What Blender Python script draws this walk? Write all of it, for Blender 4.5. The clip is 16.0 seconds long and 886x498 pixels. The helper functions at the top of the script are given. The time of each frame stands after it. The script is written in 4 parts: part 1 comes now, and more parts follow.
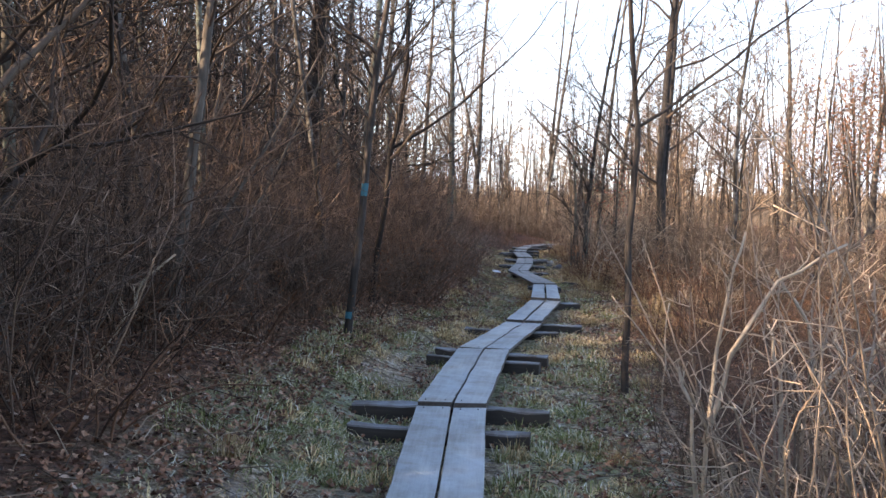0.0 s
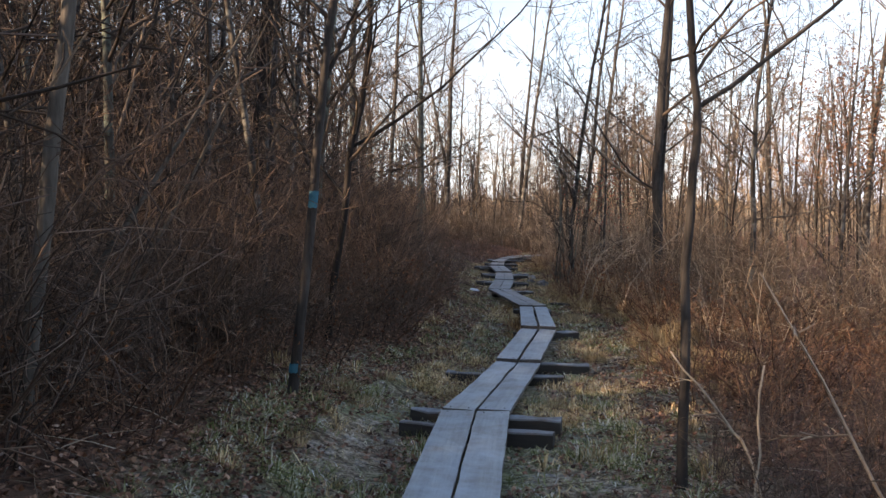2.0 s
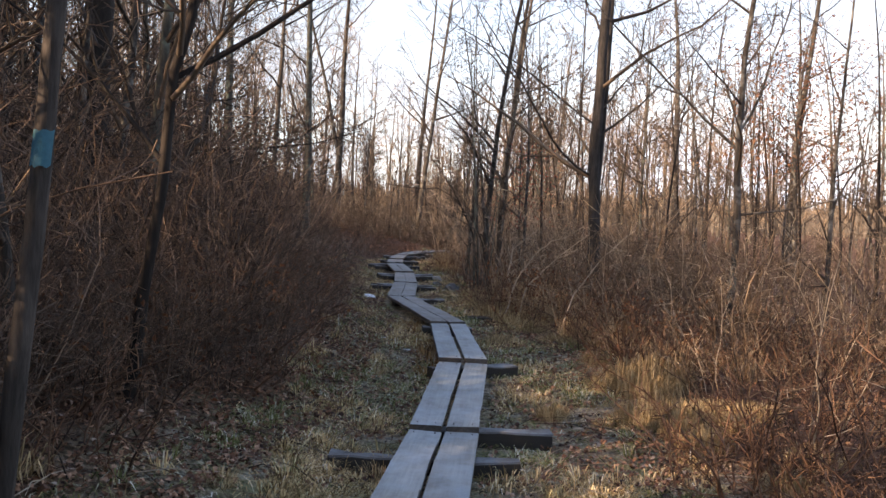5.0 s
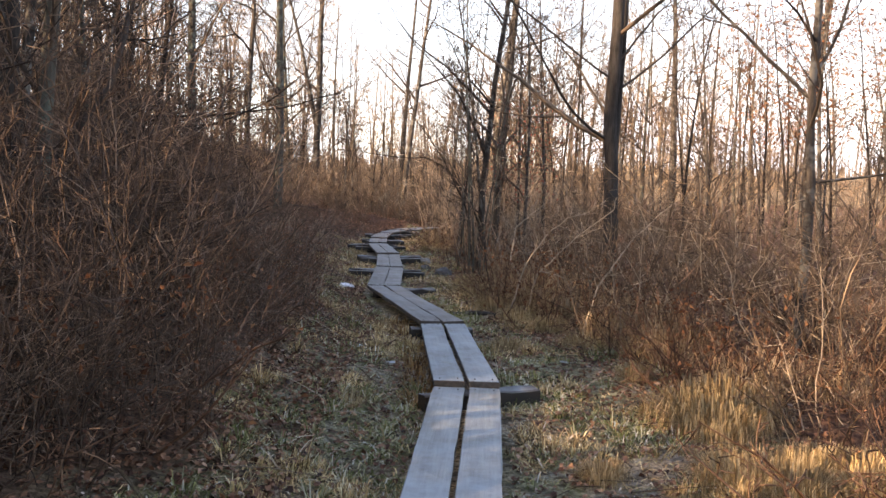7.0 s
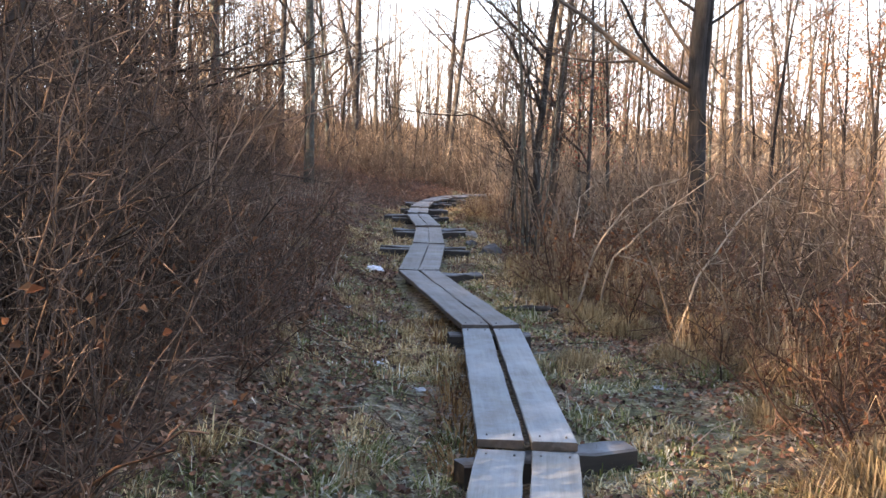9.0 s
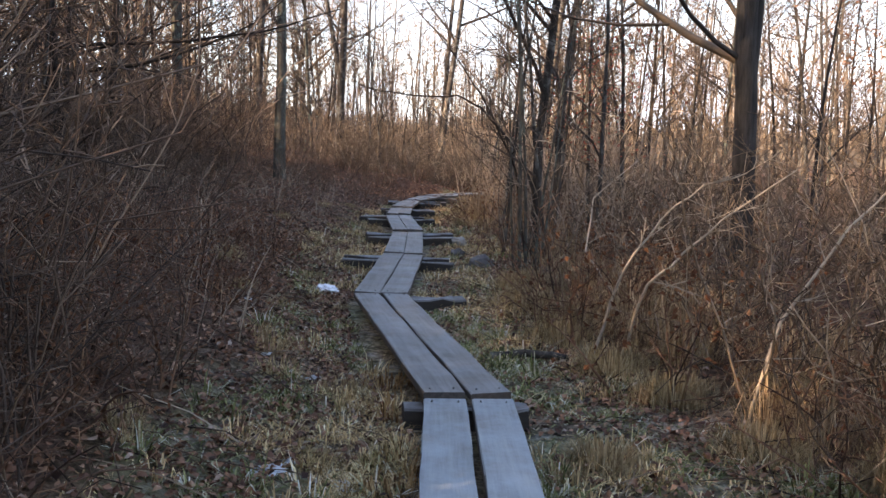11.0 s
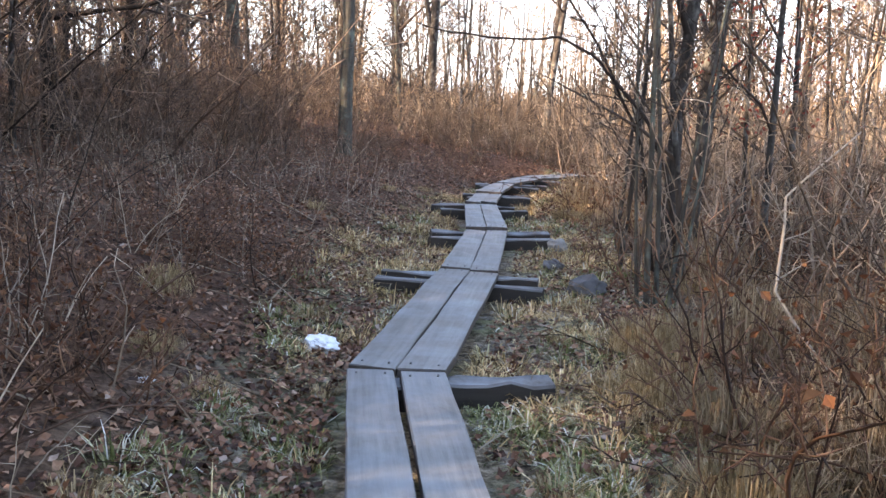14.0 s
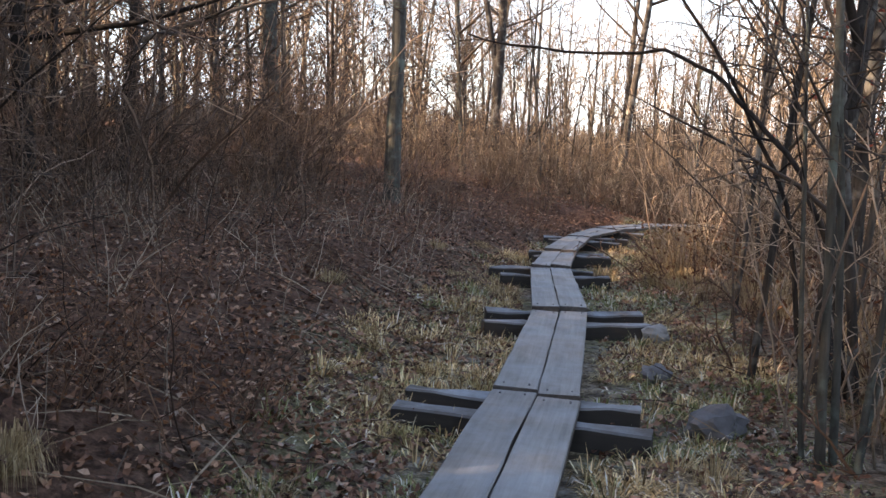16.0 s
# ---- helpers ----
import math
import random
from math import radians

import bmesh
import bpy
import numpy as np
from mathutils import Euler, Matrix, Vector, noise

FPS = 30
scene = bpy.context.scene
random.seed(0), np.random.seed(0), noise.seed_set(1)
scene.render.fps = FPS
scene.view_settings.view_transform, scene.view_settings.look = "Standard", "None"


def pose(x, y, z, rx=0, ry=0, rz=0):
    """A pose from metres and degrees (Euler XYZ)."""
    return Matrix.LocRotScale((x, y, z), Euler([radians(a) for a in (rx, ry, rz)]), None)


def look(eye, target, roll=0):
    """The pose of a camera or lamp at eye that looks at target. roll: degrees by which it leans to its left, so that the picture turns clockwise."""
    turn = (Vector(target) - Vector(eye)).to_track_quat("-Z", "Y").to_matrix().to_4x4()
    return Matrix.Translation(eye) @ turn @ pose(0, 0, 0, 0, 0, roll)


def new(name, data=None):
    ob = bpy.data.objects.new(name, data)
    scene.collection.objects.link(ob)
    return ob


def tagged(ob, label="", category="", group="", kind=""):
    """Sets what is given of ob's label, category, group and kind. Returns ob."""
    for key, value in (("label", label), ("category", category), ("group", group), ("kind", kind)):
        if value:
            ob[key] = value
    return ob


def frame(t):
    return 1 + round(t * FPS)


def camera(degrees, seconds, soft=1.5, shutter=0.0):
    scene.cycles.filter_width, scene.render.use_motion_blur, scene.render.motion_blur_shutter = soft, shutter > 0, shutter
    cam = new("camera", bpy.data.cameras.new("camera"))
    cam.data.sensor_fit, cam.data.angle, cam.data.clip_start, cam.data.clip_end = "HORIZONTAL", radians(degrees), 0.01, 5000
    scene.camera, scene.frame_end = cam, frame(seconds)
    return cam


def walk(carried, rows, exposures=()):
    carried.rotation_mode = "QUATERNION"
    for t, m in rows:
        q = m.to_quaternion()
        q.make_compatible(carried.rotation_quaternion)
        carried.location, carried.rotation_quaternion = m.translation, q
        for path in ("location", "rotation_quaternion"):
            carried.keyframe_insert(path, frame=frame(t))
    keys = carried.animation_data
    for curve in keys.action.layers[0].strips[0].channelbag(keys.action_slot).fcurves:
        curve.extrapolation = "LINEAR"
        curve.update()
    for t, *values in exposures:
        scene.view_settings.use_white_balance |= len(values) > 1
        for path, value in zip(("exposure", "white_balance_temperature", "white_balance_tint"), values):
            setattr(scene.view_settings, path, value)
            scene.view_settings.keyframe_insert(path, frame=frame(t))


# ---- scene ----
# ---- camera and walk ----
cam = camera(50.3, 16.0)
ROWS = [
    # seconds, x, y, z, pitch from straight down, roll, heading
    (0.0, -0.002, -0.003, 1.615, 87.57, -1.76, -0.01),
    (0.5, -0.011, 0.652, 1.634, 87.11, -1.44, 1.55),
    (1.0, -0.039, 1.284, 1.675, 87.85, -1.09, 0.31),
    (1.5, -0.028, 1.913, 1.661, 88.14, -1.35, 0.03),
    (2.0, -0.075, 2.563, 1.671, 88.11, -1.18, -2.02),
    (2.5, -0.045, 3.206, 1.652, 86.68, -1.11, -3.18),
    (3.0, -0.064, 3.894, 1.647, 85.9, -0.93, -4.84),
    (5.5, 0.175, 7.067, 1.598, 88.02, -2.56, -8.77),
    (6.0, 0.258, 7.657, 1.576, 87.79, -2.13, -7.4),
    (6.5, 0.368, 8.317, 1.58, 86.43, -2.54, -12.96),
    (7.0, 0.418, 8.984, 1.59, 86.28, -1.79, -9.5),
    (7.5, 0.47, 9.56, 1.563, 85.09, -1.71, -10.0),
    (8.0, 0.59, 10.121, 1.577, 84.89, -1.98, -6.64),
    (10.5, 1.178, 13.193, 1.5, 82.71, -0.78, -7.07),
    (11.0, 1.336, 13.815, 1.459, 83.91, -1.85, -6.61),
    (11.5, 1.456, 14.452, 1.415, 84.47, -1.74, -7.49),
    (12.0, 1.635, 15.047, 1.399, 84.31, -2.61, -4.97),
    (12.5, 1.744, 15.664, 1.427, 84.0, -2.71, -4.64),
    (13.0, 1.846, 16.193, 1.424, 83.23, -2.48, 1.07),
    (13.5, 1.826, 16.764, 1.408, 82.86, -2.26, 0.18),
    (14.0, 1.91, 17.364, 1.37, 82.26, -2.28, 0.02),
    (14.5, 1.92, 17.944, 1.367, 82.16, -2.44, -0.22),
    (15.0, 1.969, 18.572, 1.375, 82.13, -2.93, 1.98),
    (15.5, 1.947, 19.15, 1.415, 82.91, -2.51, 4.35),
    (16.0, 1.964, 19.729, 1.423, 84.38, -2.4, 4.07),
]
EXPOSURES = [
    # seconds, stops, white balance
    (0.0, 2.41, 6960, 19), (0.5, 2.31, 6910, 19), (1.0, 1.59, 7160, 19), (1.5, 1.64, 7160, 19), (2.0, 1.82, 7360, 19), (2.5, 2.27, 7410, 20), (3.0, 2.67, 7310, 20),
    (5.5, 1.83, 7760, 22), (6.0, 2.18, 7960, 22), (6.5, 1.98, 8160, 23), (7.0, 2.38, 8260, 23), (7.5, 2.65, 8060, 23), (8.0, 2.70, 7960, 23),
    (10.5, 2.80, 7260, 21), (11.0, 2.33, 7460, 21), (11.5, 2.27, 7460, 21), (12.0, 2.48, 7460, 21), (12.5, 2.67, 7460, 21), (13.0, 3.10, 7460, 21), (13.5, 3.04, 7460, 21),
    (14.0, 3.13, 7460, 21), (14.5, 3.17, 7460, 21), (15.0, 3.20, 7580, 21), (15.5, 2.98, 7730, 21), (16.0, 2.48, 7730, 21),
]
walk(cam, [(t, pose(x, y, z, rx, ry, rz)) for t, x, y, z, rx, ry, rz in ROWS], EXPOSURES)

# ---- world, sun ----
world = bpy.data.worlds.new("world")
scene.world = world
world.use_nodes = True
wt = world.node_tree
sky = wt.nodes.new("ShaderNodeTexSky")
sky.sky_type = "NISHITA"
sky.sun_disc = False
SUN_AZIMUTH, SUN_HEIGHT = 250.0, 23.5        # clockwise from ahead (+y), above the horizon
sky.sun_elevation, sky.sun_rotation = radians(SUN_HEIGHT), radians(SUN_AZIMUTH)
sky.dust_density, sky.air_density, sky.ozone_density = 0.5, 1.0, 1.6
wt.nodes["Background"].inputs["Strength"].default_value = 0.135
# thin white cloud, thicker towards the horizon
sky_way = wt.nodes.new("ShaderNodeTexCoord").outputs["Generated"]
sky_up = wt.nodes.new("ShaderNodeSeparateXYZ")
wt.links.new(sky_way, sky_up.inputs[0])
veil = wt.nodes.new("ShaderNodeMapRange")
for socket, value in (("From Min", 0.0), ("From Max", 0.6), ("To Min", 1.0), ("To Max", 0.25)):
    veil.inputs[socket].default_value = value
wt.links.new(sky_up.outputs["Z"], veil.inputs["Value"])
cloud = wt.nodes.new("ShaderNodeTexNoise")
cloud.inputs["Scale"].default_value, cloud.inputs["Detail"].default_value, cloud.inputs["Roughness"].default_value = 3.2, 6.0, 0.6
stretch = wt.nodes.new("ShaderNodeMapping")
stretch.inputs["Scale"].default_value = (1.0, 1.0, 3.0)
wt.links.new(sky_way, stretch.inputs["Vector"])
wt.links.new(stretch.outputs["Vector"], cloud.inputs["Vector"])
lot = wt.nodes.new("ShaderNodeMapRange")
for socket, value in (("From Min", 0.35), ("From Max", 0.65), ("To Min", 0.45), ("To Max", 1.25)):
    lot.inputs[socket].default_value = value
wt.links.new(cloud.outputs[0], lot.inputs["Value"])
cover = wt.nodes.new("ShaderNodeMath")
cover.operation, cover.use_clamp = "MULTIPLY", True
wt.links.new(veil.outputs[0], cover.inputs[0])
wt.links.new(lot.outputs[0], cover.inputs[1])
grey = wt.nodes.new("ShaderNodeRGBToBW")
wt.links.new(sky.outputs["Color"], grey.inputs[0])
white = wt.nodes.new("ShaderNodeMix")
white.data_type, white.blend_type = "RGBA", "MULTIPLY"
white.inputs[0].default_value = 1.0
white.inputs[7].default_value = (0.5, 0.62, 0.74, 1.0)
wt.links.new(grey.outputs[0], white.inputs[6])
heaven = wt.nodes.new("ShaderNodeMix")
heaven.data_type = "RGBA"
wt.links.new(cover.outputs[0], heaven.inputs[0])
wt.links.new(sky.outputs["Color"], heaven.inputs[6])
wt.links.new(white.outputs[2], heaven.inputs[7])
wt.links.new(heaven.outputs[2], wt.nodes["Background"].inputs["Color"])
sun = new("sun", bpy.data.lights.new("sun", "SUN"))
sun.data.energy, sun.data.angle, sun.data.color = 5.0, radians(0.6), (1.0, 0.78, 0.55)
sa, sh = radians(SUN_AZIMUTH), radians(SUN_HEIGHT)
sun_from = Vector((math.sin(sa) * math.cos(sh), math.cos(sa) * math.cos(sh), math.sin(sh)))
sun.matrix_world = look(sun_from * 60, (0, 0, 0))


# ---- materials ----
def material(name):
    m = bpy.data.materials.new(name)
    m.use_nodes = True
    nt = m.node_tree
    return m, nt, nt.nodes["Principled BSDF"]


def node(nt, kind, **sets):
    n = nt.nodes.new(kind)
    for k, v in sets.items():
        n.inputs[k].default_value = v
    return n


def ramp(nt, source, stops):
    r = nt.nodes.new("ShaderNodeValToRGB")
    els = r.color_ramp.elements
    while len(els) < len(stops):
        els.new(0.5)
    for e, (p, c) in zip(els, stops):
        e.position, e.color = p, (*c, 1)
    nt.links.new(source, r.inputs["Fac"])
    return r.outputs["Color"]


def mixed(nt, fac, a, b, blend="MIX"):
    n = nt.nodes.new("ShaderNodeMix")
    n.data_type, n.blend_type = "RGBA", blend
    for sock, v in ((n.inputs[0], fac), (n.inputs[6], a), (n.inputs[7], b)):
        if isinstance(v, (int, float)):
            sock.default_value = v
        elif isinstance(v, tuple):
            sock.default_value = (*v, 1)
        else:
            nt.links.new(v, sock)
    return n.outputs[2]


def noise_at(nt, coords, scale, detail=4.0, rough=0.6, stretch=None):
    n = node(nt, "ShaderNodeTexNoise", Scale=scale, Detail=detail, Roughness=rough)
    if stretch:
        mp = nt.nodes.new("ShaderNodeMapping")
        mp.inputs["Scale"].default_value = stretch
        nt.links.new(coords, mp.inputs["Vector"])
        coords = mp.outputs["Vector"]
    nt.links.new(coords, n.inputs["Vector"])
    return n.outputs["Fac"]


def bumped(nt, bsdf, height, strength, distance):
    b = node(nt, "ShaderNodeBump", Strength=strength, Distance=distance)
    nt.links.new(height, b.inputs["Height"])
    nt.links.new(b.outputs["Normal"], bsdf.inputs["Normal"])


def bark(name, dark, light, moss=None, ridges=26.0):
    """Bark with upright ridges, blotches, and a shade that differs from tree to tree."""
    m, nt, bsdf = material(name)
    co = nt.nodes.new("ShaderNodeNewGeometry").outputs["Position"]
    fine = noise_at(nt, co, ridges, 5.0, 0.65, (1, 1, 0.16))
    wide = noise_at(nt, co, 2.2, 3.0, 0.55)
    col = ramp(nt, fine, [(0.32, dark), (0.68, light)])
    col = mixed(nt, wide, col, tuple(0.62 * c for c in dark))
    own = nt.nodes.new("ShaderNodeObjectInfo").outputs["Random"]
    col = mixed(nt, 0.75, col, ramp(nt, own, [(0.0, (0.72, 0.72, 0.74)), (0.55, (1, 1, 1)), (1.0, (1.25, 1.16, 1.06))]), "MULTIPLY")
    if moss:
        col = mixed(nt, ramp(nt, noise_at(nt, co, 5.0, 4.0), [(0.52, (0, 0, 0)), (0.66, (0.8, 0.8, 0.8))]), col, moss)
    nt.links.new(col, bsdf.inputs["Base Color"])
    bsdf.inputs["Roughness"].default_value = 0.9
    bsdf.inputs["Specular IOR Level"].default_value = 0.25
    bumped(nt, bsdf, fine, 0.8, 0.012)
    return m


def litter(name, stops, rough=0.8, patches=0.0, clear=0.0):
    """Leaves, blades or canes: each piece has its own shade."""
    m, nt, bsdf = material(name)
    geo = nt.nodes.new("ShaderNodeNewGeometry")
    col = ramp(nt, geo.outputs["Random Per Island"], stops)
    spots = noise_at(nt, geo.outputs["Position"], 60.0, 3.0)
    col = mixed(nt, 0.5, col, ramp(nt, spots, [(0.3, (0.5, 0.5, 0.5)), (0.7, (1.2, 1.2, 1.2))]), "MULTIPLY")
    own = nt.nodes.new("ShaderNodeObjectInfo").outputs["Random"]
    col = mixed(nt, 0.6, col, ramp(nt, own, [(0.0, (0.7, 0.7, 0.72)), (1.0, (1.22, 1.15, 1.05))]), "MULTIPLY")
    if patches:
        drift = noise_at(nt, geo.outputs["Position"], patches, 4.0, 0.65)
        col = mixed(nt, 0.9, col, ramp(nt, drift, [(0.34, (0.6, 0.6, 0.44)), (0.5, (1.1, 1.0, 0.9)), (0.66, (1.3, 1.25, 1.2))]), "MULTIPLY")
    nt.links.new(col, bsdf.inputs["Base Color"])
    bsdf.inputs["Roughness"].default_value = rough
    bsdf.inputs["Specular IOR Level"].default_value = 0.25
    if clear:
        tr = nt.nodes.new("ShaderNodeBsdfTranslucent")
        nt.links.new(col, tr.inputs["Color"])
        mx = node(nt, "ShaderNodeMixShader", Fac=clear)
        nt.links.new(bsdf.outputs[0], mx.inputs[1])
        nt.links.new(tr.outputs[0], mx.inputs[2])
        nt.links.new(mx.outputs[0], nt.nodes["Material Output"].inputs["Surface"])
    return m


def wood(name, dark, light, frost):
    """Weathered softwood, grain along the piece's x axis, stains and a thin breath of frost."""
    m, nt, bsdf = material(name)
    co = nt.nodes.new("ShaderNodeTexCoord").outputs["Object"]
    pos = nt.nodes.new("ShaderNodeNewGeometry").outputs["Position"]
    grain = noise_at(nt, co, 34.0, 6.0, 0.7, (0.05, 1, 1))
    broad = noise_at(nt, co, 7.0, 3.0, 0.5, (0.12, 1, 1))
    stain = noise_at(nt, pos, 1.7, 5.0, 0.62)
    col = ramp(nt, grain, [(0.25, dark), (0.75, light)])
    col = mixed(nt, 0.5, col, ramp(nt, broad, [(0.3, (0.55, 0.55, 0.56)), (0.7, (1.2, 1.2, 1.2))]), "MULTIPLY")
    col = mixed(nt, ramp(nt, stain, [(0.42, (0, 0, 0)), (0.72, (0.55, 0.55, 0.55))]), col, tuple(c * f for c, f in zip(light, (0.62, 0.54, 0.49))))
    rime = ramp(nt, noise_at(nt, pos, 3.1, 5.0, 0.7), [(0.38, (0, 0, 0)), (0.68, (frost, frost, frost))])
    up = nt.nodes.new("ShaderNodeSeparateXYZ")
    nt.links.new(nt.nodes.new("ShaderNodeNewGeometry").outputs["Normal"], up.inputs[0])
    rime = mixed(nt, 1.0, rime, ramp(nt, up.outputs["Z"], [(0.5, (0, 0, 0)), (0.9, (1, 1, 1))]), "MULTIPLY")
    col = mixed(nt, rime, col, (0.38, 0.46, 0.52))
    own = nt.nodes.new("ShaderNodeObjectInfo").outputs["Random"]
    col = mixed(nt, 0.6, col, ramp(nt, own, [(0.0, (0.78, 0.78, 0.8)), (1.0, (1.15, 1.12, 1.1))]), "MULTIPLY")
    nt.links.new(col, bsdf.inputs["Base Color"])
    bsdf.inputs["Roughness"].default_value = 0.7
    bumped(nt, bsdf, grain, 0.5, 0.004)
    return m


def plain(name, colour, rough=0.7, amount=0.35, scale=18.0):
    m, nt, bsdf = material(name)
    co = nt.nodes.new("ShaderNodeTexCoord").outputs["Object"]
    n = noise_at(nt, co, scale, 4.0)
    col = mixed(nt, amount, colour, ramp(nt, n, [(0.3, tuple(0.4 * c for c in colour)), (0.7, tuple(min(1, 1.3 * c) for c in colour))]))
    nt.links.new(col, bsdf.inputs["Base Color"])
    bsdf.inputs["Roughness"].default_value = rough
    bumped(nt, bsdf, n, 0.4, 0.01)
    return m


def ground_material():
    m, nt, bsdf = material("forest_floor")
    pos = nt.nodes.new("ShaderNodeNewGeometry").outputs["Position"]
    turf = nt.nodes.new("ShaderNodeAttribute")
    turf.attribute_name = "turf"
    fine = noise_at(nt, pos, 38.0, 6.0, 0.7)
    mid = noise_at(nt, pos, 6.0, 5.0, 0.65)
    wide = noise_at(nt, pos, 0.9, 4.0, 0.6)
    leafy = mixed(nt, mid, ramp(nt, fine, [(0.32, (0.028, 0.017, 0.012)), (0.7, (0.26, 0.15, 0.1))]), (0.12, 0.066, 0.045))
    grassy = ramp(nt, fine, [(0.36, (0.06, 0.046, 0.033)), (0.52, (0.33, 0.26, 0.18)), (0.68, (0.6, 0.5, 0.37))])
    green = ramp(nt, mid, [(0.3, (0.08, 0.105, 0.045)), (0.7, (0.29, 0.34, 0.17))])
    grassy = mixed(nt, ramp(nt, wide, [(0.44, (0, 0, 0)), (0.6, (0.7, 0.7, 0.7))]), grassy, green)
    rime = ramp(nt, noise_at(nt, pos, 4.5, 6.0, 0.8), [(0.5, (0, 0, 0)), (0.66, (0.42, 0.42, 0.42))])
    grassy = mixed(nt, rime, grassy, (0.5, 0.53, 0.54))
    mud = ramp(nt, noise_at(nt, pos, 1.1, 5.0, 0.7), [(0.52, (0, 0, 0)), (0.66, (0.7, 0.7, 0.7))])
    grassy = mixed(nt, mud, grassy, (0.17, 0.13, 0.105))
    col = mixed(nt, turf.outputs["Fac"], leafy, grassy)
    col = mixed(nt, 0.85, col, ramp(nt, noise_at(nt, pos, 13.0, 4.0, 0.6), [(0.38, (0.3, 0.28, 0.26)), (0.52, (1.0, 1.0, 1.0)), (0.66, (1.35, 1.35, 1.35))]), "MULTIPLY")
    nt.links.new(col, bsdf.inputs["Base Color"])
    bsdf.inputs["Roughness"].default_value = 0.95
    bsdf.inputs["Specular IOR Level"].default_value = 0.2
    both = nt.nodes.new("ShaderNodeMath")
    nt.links.new(fine, both.inputs[0])
    nt.links.new(mid, both.inputs[1])
    bumped(nt, bsdf, both.outputs[0], 0.9, 0.04)
    return m


GROUND = ground_material()
PLANK = wood("weathered_plank", (0.169, 0.187, 0.183), (0.383, 0.42, 0.406), 0.72)
PLANK_WORN = wood("worn_plank", (0.118, 0.116, 0.108), (0.284, 0.283, 0.266), 0.3)
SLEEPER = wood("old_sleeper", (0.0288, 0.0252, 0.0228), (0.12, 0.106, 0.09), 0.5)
# near-black copy of the sleeper wood, with shade in its colour
SLEEPER_SHADE = wood("shaded_sleeper_side", (0.01, 0.009, 0.008), (0.04, 0.035, 0.03), 0.0)
BARK_GREY = bark("grey_bark", (0.026, 0.023, 0.021), (0.13, 0.115, 0.1), (0.19, 0.185, 0.165))
BARK_DARK = bark("dark_bark", (0.016, 0.0135, 0.012), (0.065, 0.053, 0.045))
BARK_SLATE = bark("slate_bark", (0.022, 0.02, 0.019), (0.095, 0.085, 0.078))
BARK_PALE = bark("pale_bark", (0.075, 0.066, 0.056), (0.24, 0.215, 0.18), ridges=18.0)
BARK_MOSS = bark("lichened_bark", (0.0517, 0.0492, 0.042), (0.161, 0.156, 0.132), (0.138, 0.168, 0.138))
TWIG = litter("twig_bark", [(0.0, (0.0198, 0.0162, 0.014)), (0.6, (0.0558, 0.0437, 0.036)), (1.0, (0.144, 0.112, 0.084))])
# brighter copy of TWIG, low sunlight mixed into its colour
TWIG_FAR_LIT = litter("sunlit_far_twig", [(0.0, (0.12, 0.085, 0.06)), (0.5, (0.22, 0.165, 0.115)), (1.0, (0.36, 0.285, 0.2))])
SHRUB_GREY = litter("grey_shrub_stem", [(0.0, (0.0235, 0.0166, 0.013)), (0.6, (0.127, 0.0892, 0.0681)), (0.94, (0.235, 0.169, 0.122)), (1.0, (0.297, 0.227, 0.174))])
SHRUB_RED = litter("russet_shrub_stem", [(0.0, (0.0238, 0.0132, 0.0095)), (0.5, (0.136, 0.0765, 0.0499)), (1.0, (0.297, 0.179, 0.113))])
SHRUB_TAN = litter("tan_cane", [(0.0, (0.0216, 0.0153, 0.0109)), (0.5, (0.141, 0.102, 0.0707)), (0.86, (0.27, 0.207, 0.147)), (1.0, (0.54, 0.47, 0.37))])
SHRUB_PALE = litter("pale_cane", [(0.0, (0.112, 0.0875, 0.0688)), (0.5, (0.3, 0.237, 0.181)), (1.0, (0.575, 0.481, 0.375))])
GOLD = litter("dry_golden_grass", [(0.0, (0.18, 0.125, 0.065)), (0.5, (0.4, 0.3, 0.165)), (1.0, (0.62, 0.51, 0.32))], clear=0.2)
RUST_GRASS = litter("rust_grass", [(0.0, (0.1, 0.05, 0.02)), (0.5, (0.3, 0.165, 0.065)), (1.0, (0.5, 0.34, 0.17))], clear=0.2)
WEED = litter("dry_weed", [(0.0, (0.11, 0.07, 0.04)), (0.5, (0.3, 0.21, 0.125)), (1.0, (0.58, 0.46, 0.3))], clear=0.2)
TURF = litter("matted_turf_blade", [(0.0, (0.0503, 0.0376, 0.02)), (0.3, (0.318, 0.243, 0.137)), (0.75, (0.703, 0.569, 0.353)), (0.93, (0.78, 0.771, 0.529)), (1.0, (0.78, 0.78, 0.78))], patches=2.6, clear=0.15)
TURF_GREEN = litter("frosted_turf_blade", [(0.0, (0.045, 0.06, 0.022)), (0.35, (0.155, 0.195, 0.075)), (0.65, (0.32, 0.36, 0.19)), (0.86, (0.52, 0.56, 0.47)), (1.0, (0.7, 0.76, 0.78))], patches=2.6, clear=0.15)
LEAVES = litter("fallen_leaf", [(0.0, (0.0224, 0.0104, 0.00655)), (0.4, (0.149, 0.0698, 0.0419)), (0.75, (0.284, 0.147, 0.0864)), (0.95, (0.447, 0.279, 0.183)), (1.0, (0.4, 0.33, 0.28))], rough=0.6)
RUSSET = litter("russet_leaf", [(0.0, (0.08, 0.032, 0.018)), (0.6, (0.18, 0.08, 0.04)), (1.0, (0.3, 0.16, 0.085))], clear=0.3)
REDLEAF = litter("red_leaf", [(0.0, (0.13, 0.03, 0.02)), (1.0, (0.34, 0.1, 0.07))], clear=0.3)
